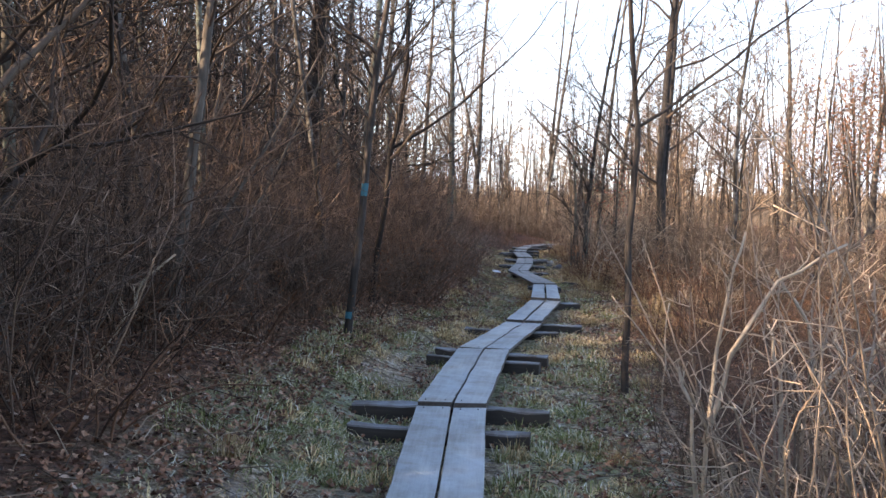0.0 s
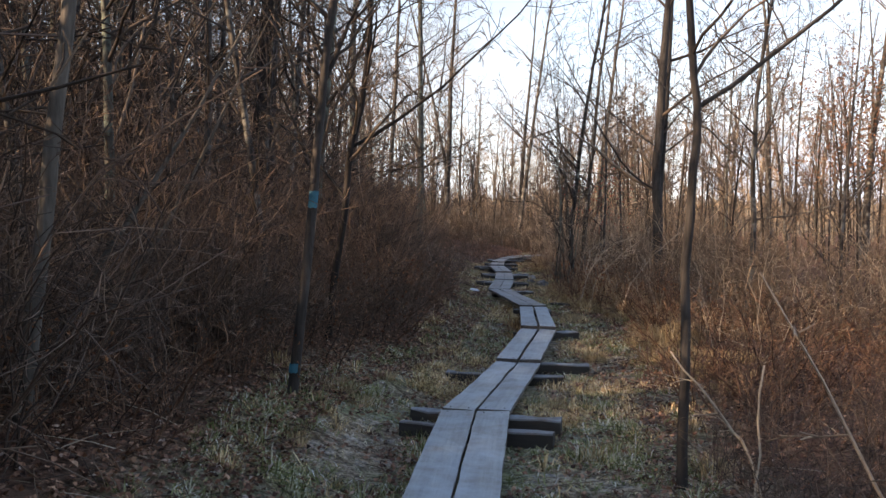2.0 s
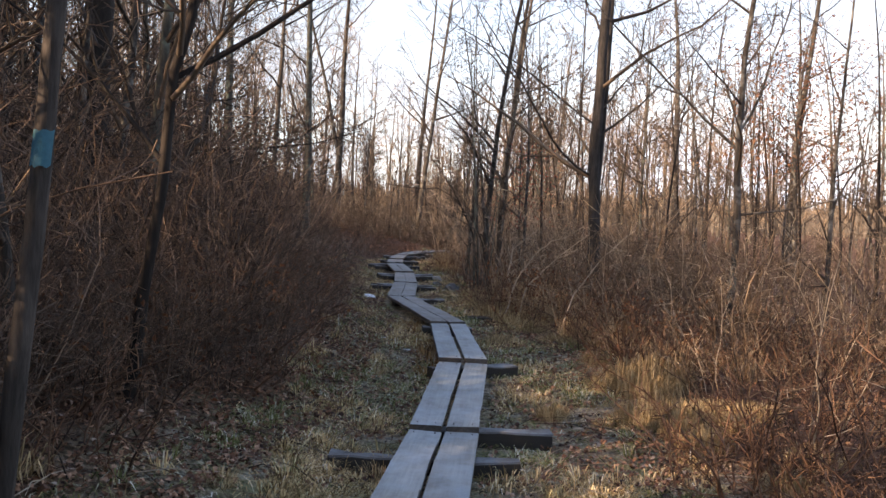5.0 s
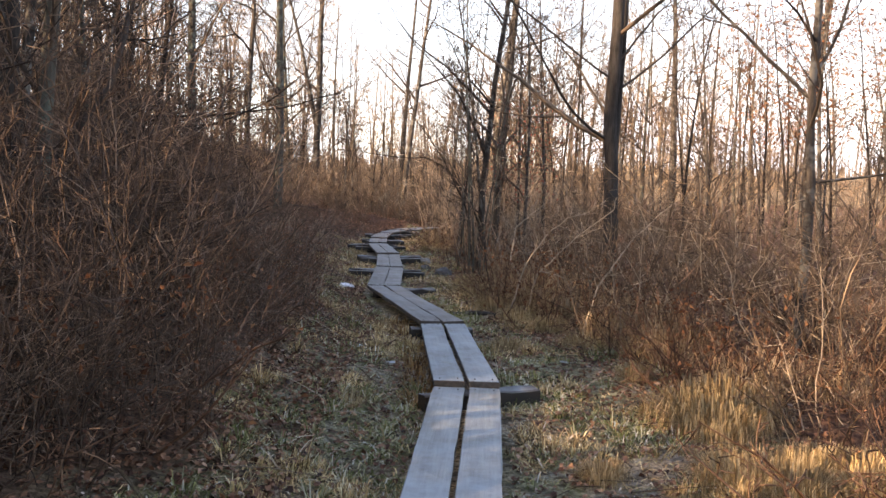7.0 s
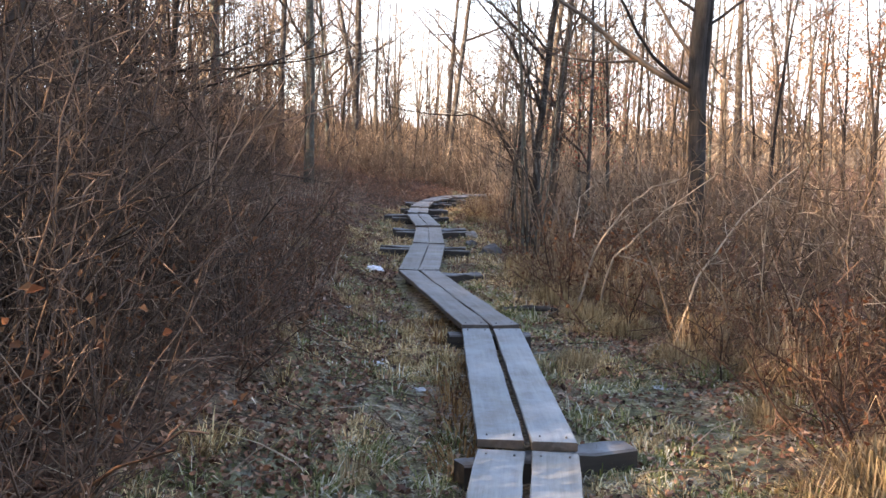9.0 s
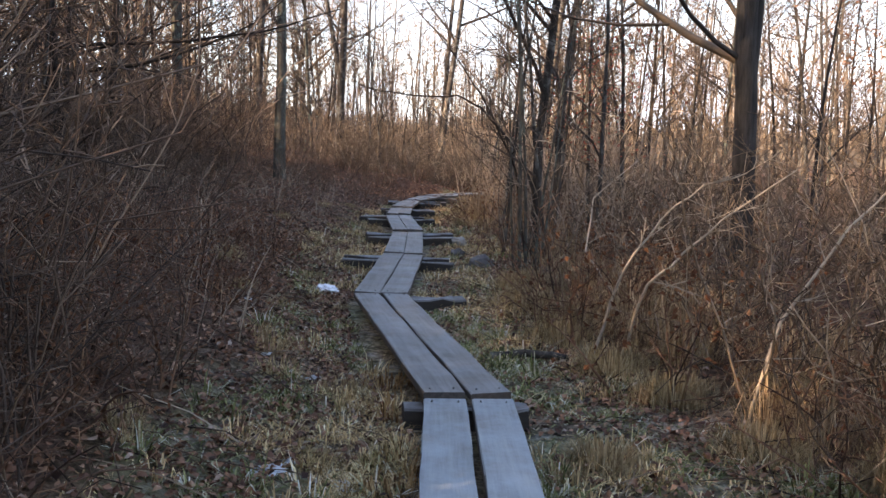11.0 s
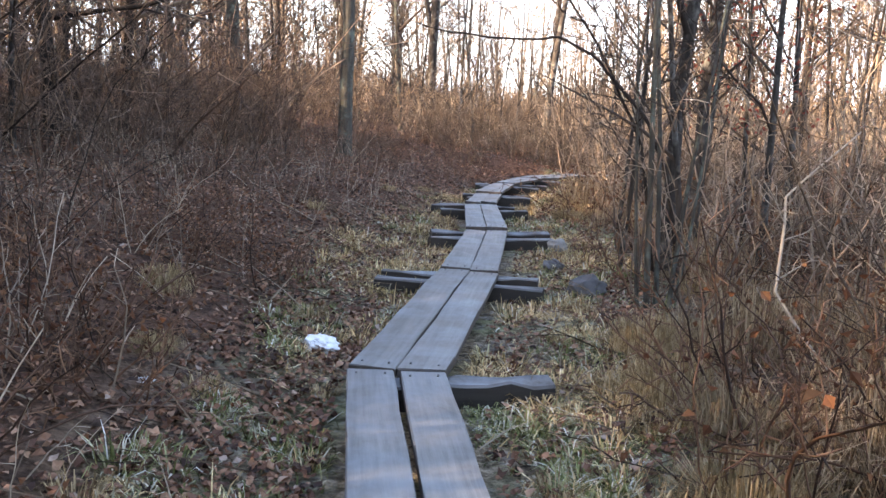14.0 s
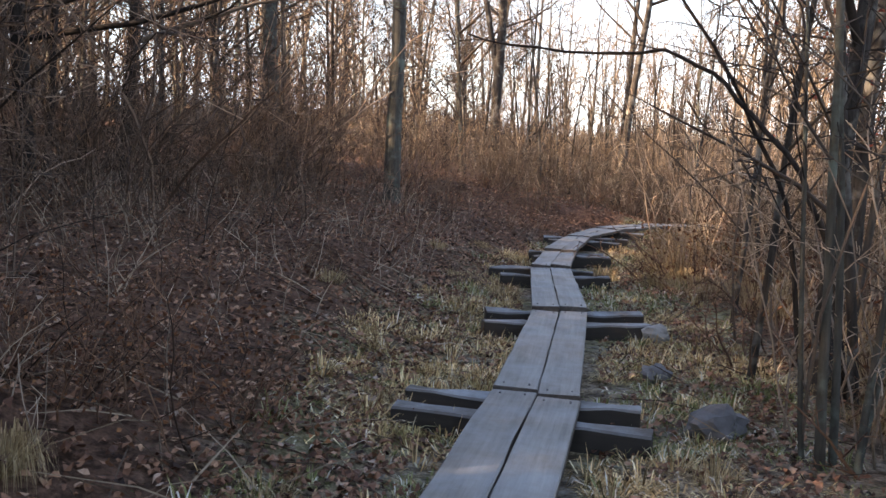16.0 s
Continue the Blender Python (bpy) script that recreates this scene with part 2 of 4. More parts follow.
BLAZE = plain("blue_blaze_paint", (0.0126, 0.117, 0.166), 0.6, 0.3, 60.0)
RIME = plain("ice_crust", (0.5, 0.55, 0.6), 0.35, 0.25, 30.0)
PAPER = plain("crumpled_white_paper", (0.8, 0.84, 0.9), 0.6, 0.15, 14.0)
STONE = plain("dark_fieldstone", (0.11, 0.11, 0.115), 0.85, 0.5, 14.0)
TREELINE = bark("far_treeline", (0.06, 0.052, 0.046), (0.18, 0.155, 0.13), ridges=5.0)
PALE_STONE = plain("pale_stone", (0.3, 0.29, 0.27), 0.85, 0.5, 14.0)
CANE = plain("bleached_cane", (0.351, 0.293, 0.221), 0.8, 0.5, 30.0)


# ---- mesh helpers ----
class Geo:
    """Vertices and faces gathered for one mesh."""

    def __init__(self):
        self.v, self.f = [], []

    def tube(self, pts, radii, sides=4, cap=False):
        base = len(self.v)
        n = len(pts)
        up = Vector((0.31, 0.17, 0.93))
        for i, (p, r) in enumerate(zip(pts, radii)):
            d = pts[min(i + 1, n - 1)] - pts[max(i - 1, 0)]
            a = d.cross(up)
            if a.length < 1e-6:
                a = d.cross(Vector((1, 0, 0)))
            a.normalize()
            b = d.cross(a).normalized()
            for k in range(sides):
                w = 2 * math.pi * k / sides
                self.v.append(p + a * (r * math.cos(w)) + b * (r * math.sin(w)))
        for i in range(n - 1):
            for k in range(sides):
                k2 = (k + 1) % sides
                s = base + i * sides
                self.f.append((s + k, s + k2, s + sides + k2, s + sides + k))
        if cap:
            self.f.append(tuple(base + k for k in reversed(range(sides))))
            self.f.append(tuple(base + (n - 1) * sides + k for k in range(sides)))

    def leaf(self, p, d, side, size, wide, fold=0.25):
        nrm = d.cross(side).normalized() * (size * fold)
        i = len(self.v)
        self.v += [p, p + d * (size * 0.5) + side * wide + nrm, p + d * size, p + d * (size * 0.5) - side * wide + nrm]
        self.f += [(i, i + 1, i + 2), (i, i + 2, i + 3)]

    def mesh(self, name, mat, smooth=True):
        me = bpy.data.meshes.new(name)
        me.from_pydata([tuple(p) for p in self.v], [], self.f)
        me.materials.append(mat)
        if smooth:
            me.shade_smooth()
        me.update()
        return me


def part(name, data, parent, label=""):
    ob = new(name, data)
    ob.parent = parent
    return tagged(ob, label)


def thing(name, x, y, z, label, category, group="", turn=0.0):
    ob = new(name)
    ob.empty_display_size = 0.2
    ob.matrix_basis = pose(x, y, z, 0, 0, turn)
    return tagged(ob, label, category, group)


def bevelled_bar(length, width, height, bevel, stations, rng, warp=0.004, top=None):
    """A sawn timber along x, its top at z = 0: bevelled section, slightly warped, end-grain caps."""
    g = Geo()
    h, w, b = height, width / 2, bevel
    section = [(-w, -b), (-w + b, 0), (w - b, 0), (w, -b), (w, -h + b), (w - b, -h), (-w + b, -h), (-w, -h + b)]
    bow = rng.uniform(-1, 1) * warp * 2
    for s in range(stations + 1):
        u = s / stations
        dz = bow * (4 * u * (1 - u)) + rng.uniform(-warp, warp) * 0.4
        dy = rng.uniform(-warp, warp)
        tw = rng.uniform(-warp, warp) * 1.5
        for yy, zz in section:
            g.v.append(Vector((u * length + (rng.uniform(-0.006, 0.006) if s in (0, stations) else 0), yy + dy, zz + dz + tw * yy / max(w, 0.01))))
    for s in range(stations):
        for k in range(8):
            a, c = s * 8 + k, s * 8 + (k + 1) % 8
            g.f.append((a, a + 8, c + 8, c))
    g.f.append(tuple(range(8)))
    g.f.append(tuple(reversed(range(stations * 8, stations * 8 + 8))))
    return g


# ---- lie of the land ----
HEIGHT_Y = (-40, 0, 7, 10, 13, 15.6, 18.4, 21.4, 24.4, 26.9, 29.2, 31, 33, 36, 60, 120)
HEIGHT_Z = (-0.02, 0, 0, 0.005, -0.04, 0.02, 0.08, 0.162, 0.158, 0.16, 0.21, 0.235, 0.255, 0.28, 0.5, 0.9)
PATH_Y = (-10, 0, 7.1, 10.1, 13.05, 15.6, 18.45, 21.45, 24.35, 26.9, 29.25, 30.8, 32.95, 34.5, 35.6, 36.2)
PATH_X = (0.0, -0.08, 0.11, 0.48, 1.17, 1.76, 2.05, 1.75, 2.15, 2.4, 2.42, 2.6, 2.97, 3.53, 4.3, 5.5)
LEFT_Y = (-10, 0, 5.9, 8, 10, 12, 14, 16, 17.5, 19, 22, 25, 28, 30.5, 34, 36, 40)
LEFT_X = (-2.1, -2.0, -1.85, -1.65, -1.45, -0.95, -0.25, 0.08, 0.35, 0.68, 0.8, 0.7, 1.1, 1.5, 2.5, 3.9, 6.5)
RIGHT_Y = (-10, 0, 7, 9.5, 13, 15, 17, 18.5, 20, 21, 25, 28.7, 33.7, 36, 40)
RIGHT_X = (1.6, 1.5, 1.45, 2.0, 2.9, 3.4, 3.6, 3.25, 3.0, 2.9, 3.55, 3.65, 4.1, 6.5, 9.0)


def path_x(y):
    return float(np.interp(y, PATH_Y, PATH_X))


def edges(y):
    return float(np.interp(y, LEFT_Y, LEFT_X)), float(np.interp(y, RIGHT_Y, RIGHT_X))


def ground_z(x, y):
    off = x - path_x(y)
    near = min(1.0, max(0.0, (abs(off) - 0.7) / 1.5))
    z = float(np.interp(y, HEIGHT_Y, HEIGHT_Z))
    # a low bank, then the hillside
    if off < -0.6:
        z += 0.27 * min(-off - 0.6, 1.3)
    if off < -1.9:
        run = min(-off - 1.9, 20)
        z += float(np.interp(y, (0, 12, 22, 40, 60), (0.08, 0.1, 0.14, 0.12, 0.07))) * run
    z -= 0.035 * (1 - near)
    z += (0.02 + 0.07 * near) * (noise.noise((x * 0.9, y * 0.9, 3.1)) + 0.45 * noise.noise((x * 2.7, y * 2.7, 7.7)))
    return z - 0.012


def clear_of_walk(x, y, gap):
    """Whether a thing at this place leaves the trodden line free."""
    return abs(x - path_x(y)) > gap if -8 < y < 36 else True


# ---- ground ----
def build_ground():
    xs = np.unique(np.concatenate([[-420, -200, -110, -70, -50], np.arange(-40, -6, 1.0), np.arange(-6, 9, 0.14), np.arange(9, 44, 1.0), [50, 70, 110, 200, 420]]))
    ys = np.unique(np.concatenate([[-420, -200, -100, -60], np.arange(-40, -2, 1.5), np.arange(-2, 38, 0.14), np.arange(38, 90, 1.2), [100, 130, 180, 260, 420]]))
    verts, mask = [], []
    for y in ys:
        l, r = edges(y)
        for x in xs:
            verts.append((x, y, ground_z(float(x), float(y)) if abs(x) < 45 and -41 < y < 95 else ground_z(max(-44, min(44, float(x))), max(-40, min(94, float(y))))))
            wob = 0.35 * noise.noise((x * 1.3, y * 1.3, 0.5))
            inside = min(x - l - 0.2 + wob, r + 0.35 - x + wob)
            mask.append(max(0.0, min(1.0, 0.5 + inside * 1.6)) if -12 < y < 36.3 else 0.0)
    nx = len(xs)
    faces = [(j * nx + i, j * nx + i + 1, (j + 1) * nx + i + 1, (j + 1) * nx + i) for j in range(len(ys) - 1) for i in range(nx - 1)]
    me = bpy.data.meshes.new("ground")
    me.from_pydata(verts, [], faces)
    me.materials.append(GROUND)
    me.shade_smooth()
    at = me.attributes.new("turf", "FLOAT", "POINT")
    at.data.foreach_set("value", mask)
    return tagged(new("ground", me), "uneven woodland ground, leaf litter and frosted turf", "ground", kind="structure")


build_ground()


# ---- boardwalk ----
# each joint: y and x of the left edge, the seam and the right edge, and the height of the top
JOINTS = [
    ((-0.34, -3.0), (-0.09, -3.0), (0.16, -3.0), 0.12),
    ((-0.34, 0.3), (-0.09, 0.3), (0.16, 0.3), 0.12),
    ((-0.3, 3.7), (-0.04, 3.7), (0.2, 3.68), 0.12),
    ((-0.16, 7.12), (0.115, 7.10), (0.375, 7.08), 0.122),
    ((0.20, 10.09), (0.49, 10.12), (0.76, 10.05), 0.13),
    ((0.92, 13.08), (1.165, 13.03), (1.415, 12.99), 0.078),
    ((1.51, 15.68), (1.755, 15.63), (1.992, 15.58), 0.15),
    ((1.815, 18.48), (2.05, 18.47), (2.28, 18.46), 0.2),
    ((1.52, 21.44), (1.745, 21.46), (1.97, 21.41), 0.27),
    ((1.93, 24.46), (2.155, 24.36), (2.362, 24.25), 0.268),
    ((2.178, 26.85), (2.393, 26.89), (2.612, 26.93), 0.29),
    ((2.214, 29.2), (2.415, 29.24), (2.63, 29.32), 0.35),
    ((2.407, 30.87), (2.61, 30.8), (2.785, 30.78), 0.37),
    ((2.8, 33.0), (2.97, 32.95), (3.13, 32.9), 0.39),
    ((3.33, 34.62), (3.53, 34.5), (3.72, 34.38), 0.41),
    ((4.13, 35.78), (4.27, 35.6), (4.4, 35.42), 0.42),
    ((5.6, 36.5), (5.68, 36.3), (5.75, 36.05), 0.43),
]
rng = random.Random(5)


def plank_between(a0, b0, a1, b1, z0, z1, parent, mat):
    """A board whose long sides run from a0 to a1 and from b0 to b1."""
    c0, c1 = (Vector(a0) + Vector(b0)) / 2, (Vector(a1) + Vector(b1)) / 2
    along = c1 - c0
    length, heading = along.length - 0.036, math.degrees(math.atan2(along.y, along.x))
    cross = Vector((-along.y, along.x)).normalized()
    w0, w1 = abs((Vector(a0) - Vector(b0)).dot(cross)), abs((Vector(a1) - Vector(b1)).dot(cross))
    g = bevelled_bar(length, 1.0, 0.045, 0.006, 10, rng, 0.004)
    for p in g.v:
        w = w0 + (w1 - w0) * p.x / length - 0.016
        p.y = (0.5 - 0.006) * w * (1 if p.y > 0 else -1) + (0.006 if abs(p.y) > 0.497 else 0) * (1 if p.y > 0 else -1) + rng.uniform(-0.0015, 0.0015)
    me = g.mesh("plank", mat, False)
    # dark wood on ends, edges and underside paints in the shade of the gaps
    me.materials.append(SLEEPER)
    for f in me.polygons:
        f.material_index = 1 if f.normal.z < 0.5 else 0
    ob = part("plank", me, parent)
    slope = -math.degrees(math.asin((z1 - z0) / length))
    ob.matrix_basis = parent.matrix_basis.inverted() @ Matrix.Translation((c0.x, c0.y, z0)) @ pose(0, 0, 0, 0, slope, heading) @ pose(0.018, 0, 0)
    # nail heads, two at either end
    for u in (0.07, length - 0.07):
        for s in (-0.28, 0.28):
            nail = Geo()
            nail.tube([Vector((u + rng.uniform(-0.01, 0.01), s * w0, -0.004)), Vector((u, s * w0, 0.006))], (0.006, 0.005), 6, True)
            part("nail_head", nail.mesh("nail_head", STONE, False), ob)


# half the gap between the two boards, section by section
SEAM = (0.004, 0.004, 0.004, 0.004, 0.008, 0.012, 0.011, 0.009, -0.001)
LIFT = (0, 0.01, 0.01, 0.026, 0.003, 0.03, 0.04, 0.02, 0.003, 0.008, 0.03, 0.026, 0.026, 0.01, 0.01, 0.01, 0.01)
for i in range(len(JOINTS) - 1):
    (l0, s0, r0, z0), (l1, s1, r1, z1) = JOINTS[i], JOINTS[i + 1]
    sec = thing("boardwalk_section", s0[0], s0[1], z0, "two weathered grey planks side by side, lightly frosted, on sleepers" if i < 7 else "two worn brown-grey planks side by side on sleepers", "boardwalk", "boardwalk sections")
    gap = Vector((SEAM[min(i, 8)], 0))
    plank_between(l0, tuple(Vector(s0) - gap), l1, tuple(Vector(s1) - gap), z0 + LIFT[i], z1, sec, PLANK if i < 7 else PLANK_WORN)
    plank_between(tuple(Vector(s0) + gap), r0, tuple(Vector(s1) + gap), r1, z0 + LIFT[i], z1, sec, PLANK if i < 7 else PLANK_WORN)

SLEEPERS = [
    ((-0.66, 7.38), (0.87, 7.22), 0.075, 0.12), ((-0.63, 6.73), (0.66, 6.56), 0.06, 0.1),
    ((-0.6, 3.75), (0.6, 3.7), 0.072, 0.11), ((-0.6, 0.3), (0.6, 0.3), 0.072, 0.11),
    ((-0.02, 10.4), (1.17, 10.02), 0.082, 0.11), ((-0.11, 9.93), (1.04, 9.57), 0.075, 0.1),
    ((0.98, 13.33), (2.0, 13.2), 0.034, 0.1), ((0.35, 12.6), (1.58, 12.42), 0.034, 0.1),
    ((1.42, 15.62), (2.33, 15.86), 0.098, 0.1), ((1.72, 18.52), (2.36, 18.5), 0.15, 0.1),
    ((1.62, 21.36), (2.45, 21.54), 0.222, 0.1), ((1.49, 24.53), (2.67, 24.37), 0.22, 0.12), ((1.46, 24.2), (2.67, 23.96), 0.218, 0.11),
    ((1.83, 27.1), (3.07, 27.28), 0.24, 0.1), ((1.82, 26.6), (3.06, 26.8), 0.235, 0.1),
    ((1.8, 29.5), (2.87, 29.48), 0.3, 0.1), ((1.92, 29.04), (3.0, 29.16), 0.295, 0.1),
    ((2.25, 31.3), (3.14, 31.16), 0.322, 0.1), ((2.28, 30.68), (3.18, 30.9), 0.318, 0.1),
    ((2.5, 33.35), (3.7, 33.4), 0.34, 0.1), ((2.55, 32.9), (3.5, 32.7), 0.336, 0.1), ((3.1, 34.5), (4.05, 34.3), 0.36, 0.1),
]
for a, b, top, tall in SLEEPERS:
    va, vb = Vector(a), Vector(b)
    d = vb - va
    # sleepers reach down into the ground they rest on
    low = min(ground_z(*a), ground_z(*b), ground_z(*((va + vb) / 2)))
    g = bevelled_bar(d.length, 0.14, max(tall, top - low + 0.02), 0.011, 8, rng, 0.008)
    me = g.mesh("sleeper", SLEEPER, False)
    # sides and underside darkened by colour, standing in for shade
    me.materials.append(SLEEPER_SHADE)
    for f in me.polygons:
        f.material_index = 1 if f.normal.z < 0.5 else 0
    ob = new("sleeper", me)
    ob.matrix_basis = pose(a[0], a[1], top, 0, 0, math.degrees(math.atan2(d.y, d.x)))
    tagged(ob, "rough dark wooden sleeper under the boardwalk, ends sticking out", "sleeper", "boardwalk sleepers")


# ---- trees ----
def wander(start, way, length, r0, r1, steps, rng, lift=0.05, bend=0.14):
    pts, radii = [Vector(start)], [r0]
    d = Vector(way).normalized()
    for i in range(steps):
        d = (d + Vector((rng.uniform(-bend, bend), rng.uniform(-bend, bend), rng.uniform(-bend, bend) * 0.6 + lift))).normalized()
        pts.append(pts[-1] + d * (length / steps))
        radii.append(r0 + (r1 - r0) * (i + 1) / steps)
    return pts, radii


def fork_way(d, angle, rng):
    a = d.orthogonal().normalized()
    a.rotate(Matrix.Rotation(rng.uniform(0, 2 * math.pi), 3, d))
    return d * math.cos(angle) + a * math.sin(angle)


def branchlets(g, pts, radii, count, length, rng, depth, thin, spread=(0.5, 1.1), first=0.2, lift=0.06):
    """Side shoots along a limb, shoots on those, and so on."""
    n = len(pts) - 1
    for k in range(count):
        u = first + (1 - first) * (k + rng.random()) / count
        i = min(n - 1, int(u * n))
        w = u * n - i
        p = pts[i].lerp(pts[i + 1], w)
        r = (radii[i] * (1 - w) + radii[i + 1] * w) * rng.uniform(0.45, 0.7)
        d = (pts[i + 1] - pts[i]).normalized()
        own = length * rng.uniform(0.55, 1.15) * (1.1 - 0.55 * u)
        r = min(r, 0.004 + own * 0.011)
        steps = (2, 2, 4, 7)[min(depth, 3)]
        q, rr = wander(p, fork_way(d, rng.uniform(*spread), rng), own, max(r, thin), thin * 0.75, steps, rng, lift, 0.3)
        g.tube(q, rr, 4 if depth >= 2 and r > 0.015 else 3)
        if depth > 0:
            branchlets(g, q, rr, rng.choice((3, 4, 4, 5)) if depth > 1 else rng.choice((2, 3, 3)), own * 0.5, rng, depth - 1, thin, spread, 0.2, lift)


def tree_meshes(seed, height, radius, lean=(0, 0), limbs=15, depth=3, mat=None, low=0.3, thin=0.0045, forks=(), twig=None, spread=(0.55, 1.2), bend=0.045, course=(), reach=0.27):
    """Trunk and crown of a bare tree. forks: (height, sideways, ahead, length, radius) of heavy limbs; course: (sideways, height) of the lower trunk."""
    rng = random.Random(seed)
    way = Vector((lean[0], lean[1], 1))
    trunk, crown = Geo(), Geo()
    if course:
        pts = [Vector((0, 0, -0.15))]
        for sx, sz in course:
            pts += [pts[-1].lerp(Vector((sx, 0, sz)), u) + Vector((rng.uniform(-0.012, 0.012), rng.uniform(-0.012, 0.012), 0)) for u in (0.5, 1.0)]
        end = (pts[-1] - pts[-3]).normalized() + Vector((0, 0, 0.5))
        pts += wander(pts[-1], end, height - pts[-1].z, 1, 1, 9, rng, 0.03, 0.09)[0][1:]
        radii = [radius * (1 - 0.84 * max(0.0, p.z) / pts[-1].z) for p in pts]
    else:
        pts, radii = wander((0, 0, -0.15), way, height, radius, radius * 0.16, 12, rng, 0.02, bend)
    radii[0] *= 1.5
    radii[1] = radii[1] * 1.02
    pts.insert(1, pts[0].lerp(pts[1], 0.25))
    radii.insert(1, radius * 1.08)
    trunk.tube(pts, radii, 9 if radius > 0.07 else 7)
    for z, sx, sy, length, r in forks:
        k = max(1, min(len(pts) - 2, next((i for i, p in enumerate(pts) if p.z > z), len(pts) - 1) - 1))
        w = (z - pts[k].z) / max(0.01, pts[k + 1].z - pts[k].z)
        q, rr = wander(pts[k].lerp(pts[k + 1], w), (sx, sy, 1), length, r, r * 0.2, 11, rng, 0.03, 0.05 if r > 0.05 else 0.17)
        trunk.tube(q, rr, 6)
        branchlets(crown, q, rr, 8, length * 0.3, rng, depth - 1, thin, spread)
    branchlets(crown, pts, radii, limbs, height * reach, rng, depth, thin, spread, low, 0.05)
    return trunk.mesh("trunk", mat or BARK_GREY), crown.mesh("crown", twig or TWIG)


TREE_LABEL = "slender bare winter tree with grey-brown bark"


def tree(x, y, seed, height, radius, label=TREE_LABEL, category="tree", group="bare trees", sink=0.0, **more):
    t = thing("tree", x, y, ground_z(x, y) - sink, label, category, group)
    trunk, crown = tree_meshes(seed, height, radius, **more)
    part("trunk", trunk, t)
    part("crown", crown, t)
    return t


KEY_TREES = []


def key_tree(x, y, *a, **k):
    KEY_TREES.append((x, y))
    return tree(x, y, *a, **k)


key_tree(-2.36, 8.2, 101, 8.5, 0.058, course=((0.1, 1.0), (0.19, 1.7), (0.26, 2.3), (0.33, 2.95)), mat=BARK_PALE, limbs=10, low=0.45, label="pale grey young tree leaning over the brush")
key_tree(-2.95, 9.8, 102, 3.6, 0.032, lean=(0.62, 0.05), mat=BARK_PALE, limbs=8, depth=2, low=0.4, label="thin pale stem leaning far over")
key_tree(-2.75, 10.1, 103, 3.3, 0.028, lean=(0.55, 0.1), mat=BARK_PALE, limbs=8, depth=2, low=0.4, label="thin pale stem leaning far over")
key_tree(-3.0, 20.9, 104, 17, 0.25, mat=BARK_DARK, limbs=16, low=0.3, label="thick dark trunk standing in the brush")
blazed = key_tree(-1.02, 10.2, 105, 9.5, 0.046, course=((0.035, 0.2), (0.12, 0.95), (0.17, 1.52), (0.22, 2.3), (0.26, 2.9)), mat=BARK_SLATE, limbs=13, low=0.42, label="slim leaning tree with blue trail blazes")
key_tree(-0.95, 12.67, 106, 9.0, 0.042, course=((0.1, 0.7), (0.18, 1.4), (0.24, 2.1), (0.33, 2.45), (0.42, 3.2)), mat=BARK_DARK, limbs=15, low=0.3, forks=((2.05, 1.6, 0.1, 3.4, 0.022), (1.5, -0.9, 0.3, 2.4, 0.02)), label="dark crooked tree forking above head height")
key_tree(1.7, 8.46, 107, 7.5, 0.036, course=((-0.02, 0.7), (-0.02, 1.4), (0.0, 2.0), (0.02, 2.45), (-0.03, 2.75)), mat=BARK_SLATE, limbs=10, low=0.45, forks=((2.42, 1.7, 0.15, 3.2, 0.019),), label="slim dark tree beside the boardwalk, forking above head height")
key_tree(5.3, 17.3, 108, 9.5, 0.05, course=((0.04, 1.0), (0.07, 1.7), (0.02, 2.6), (0.05, 3.6)), mat=BARK_GREY, limbs=14, low=0.34, forks=((2.5, -1.0, 0.0, 3.2, 0.02), (1.72, 7.0, -0.3, 1.8, 0.016), (2.7, 0.8, 0.2, 3.0, 0.018)), label="slim crooked tree with a low side limb")
key_tree(5.17, 22.3, 109, 15, 0.115, course=((0.0, 1.0), (-0.02, 1.6), (-0.06, 2.3), (-0.05, 3.2), (0.0, 4.5)), mat=BARK_SLATE, limbs=13, low=0.3, forks=((1.75, 0.04, 0.06, 11, 0.072), (2.2, -1.6, -0.1, 4.2, 0.024), (2.9, 1.6, -0.2, 3.6, 0.022), (3.1, -1.8, 0.2, 3.6, 0.02)), label="stout grey tree with twin stems")
key_tree(3.82, 25.3, 110, 12, 0.062, course=((0.03, 1.5), (0.08, 2.0), (0.2, 3.3)), limbs=15, low=0.25)
key_tree(4.36, 26.5, 111, 12, 0.062, course=((0.03, 1.5), (0.07, 2.0), (0.2, 3.4)), limbs=15, low=0.25)
key_tree(0.25, 33.5, 112, 14, 0.12, lean=(0.0, 0.0), mat=BARK_MOSS, limbs=15, low=0.25)
key_tree(-2.0, 35.2, 113, 15, 0.14, mat=BARK_MOSS, limbs=15, low=0.25, lean=(0.03, 0))
key_tree(1.5, 44.0, 114, 15, 0.14, limbs=15, low=0.25, lean=(0.05, 0), forks=((2.5, -0.15, 0, 9, 0.08),))
key_tree(4.5, 42.6, 115, 14, 0.1, limbs=14, low=0.3, lean=(0.08, 0))
key_tree(6.2, 58.0, 116, 16, 0.14, limbs=14, low=0.3, lean=(0.08, 0))
key_tree(-2.7, 28.6, 117, 10, 0.09, limbs=13, low=0.35, mat=BARK_DARK, forks=((1.35, 8.0, -0.9, 4.2, 0.034), (1.75, 7.0, -0.2, 4.4, 0.032), (1.6, 9.0, 0.6, 3.6, 0.022)), label="dark tree with long level limbs above the bank")
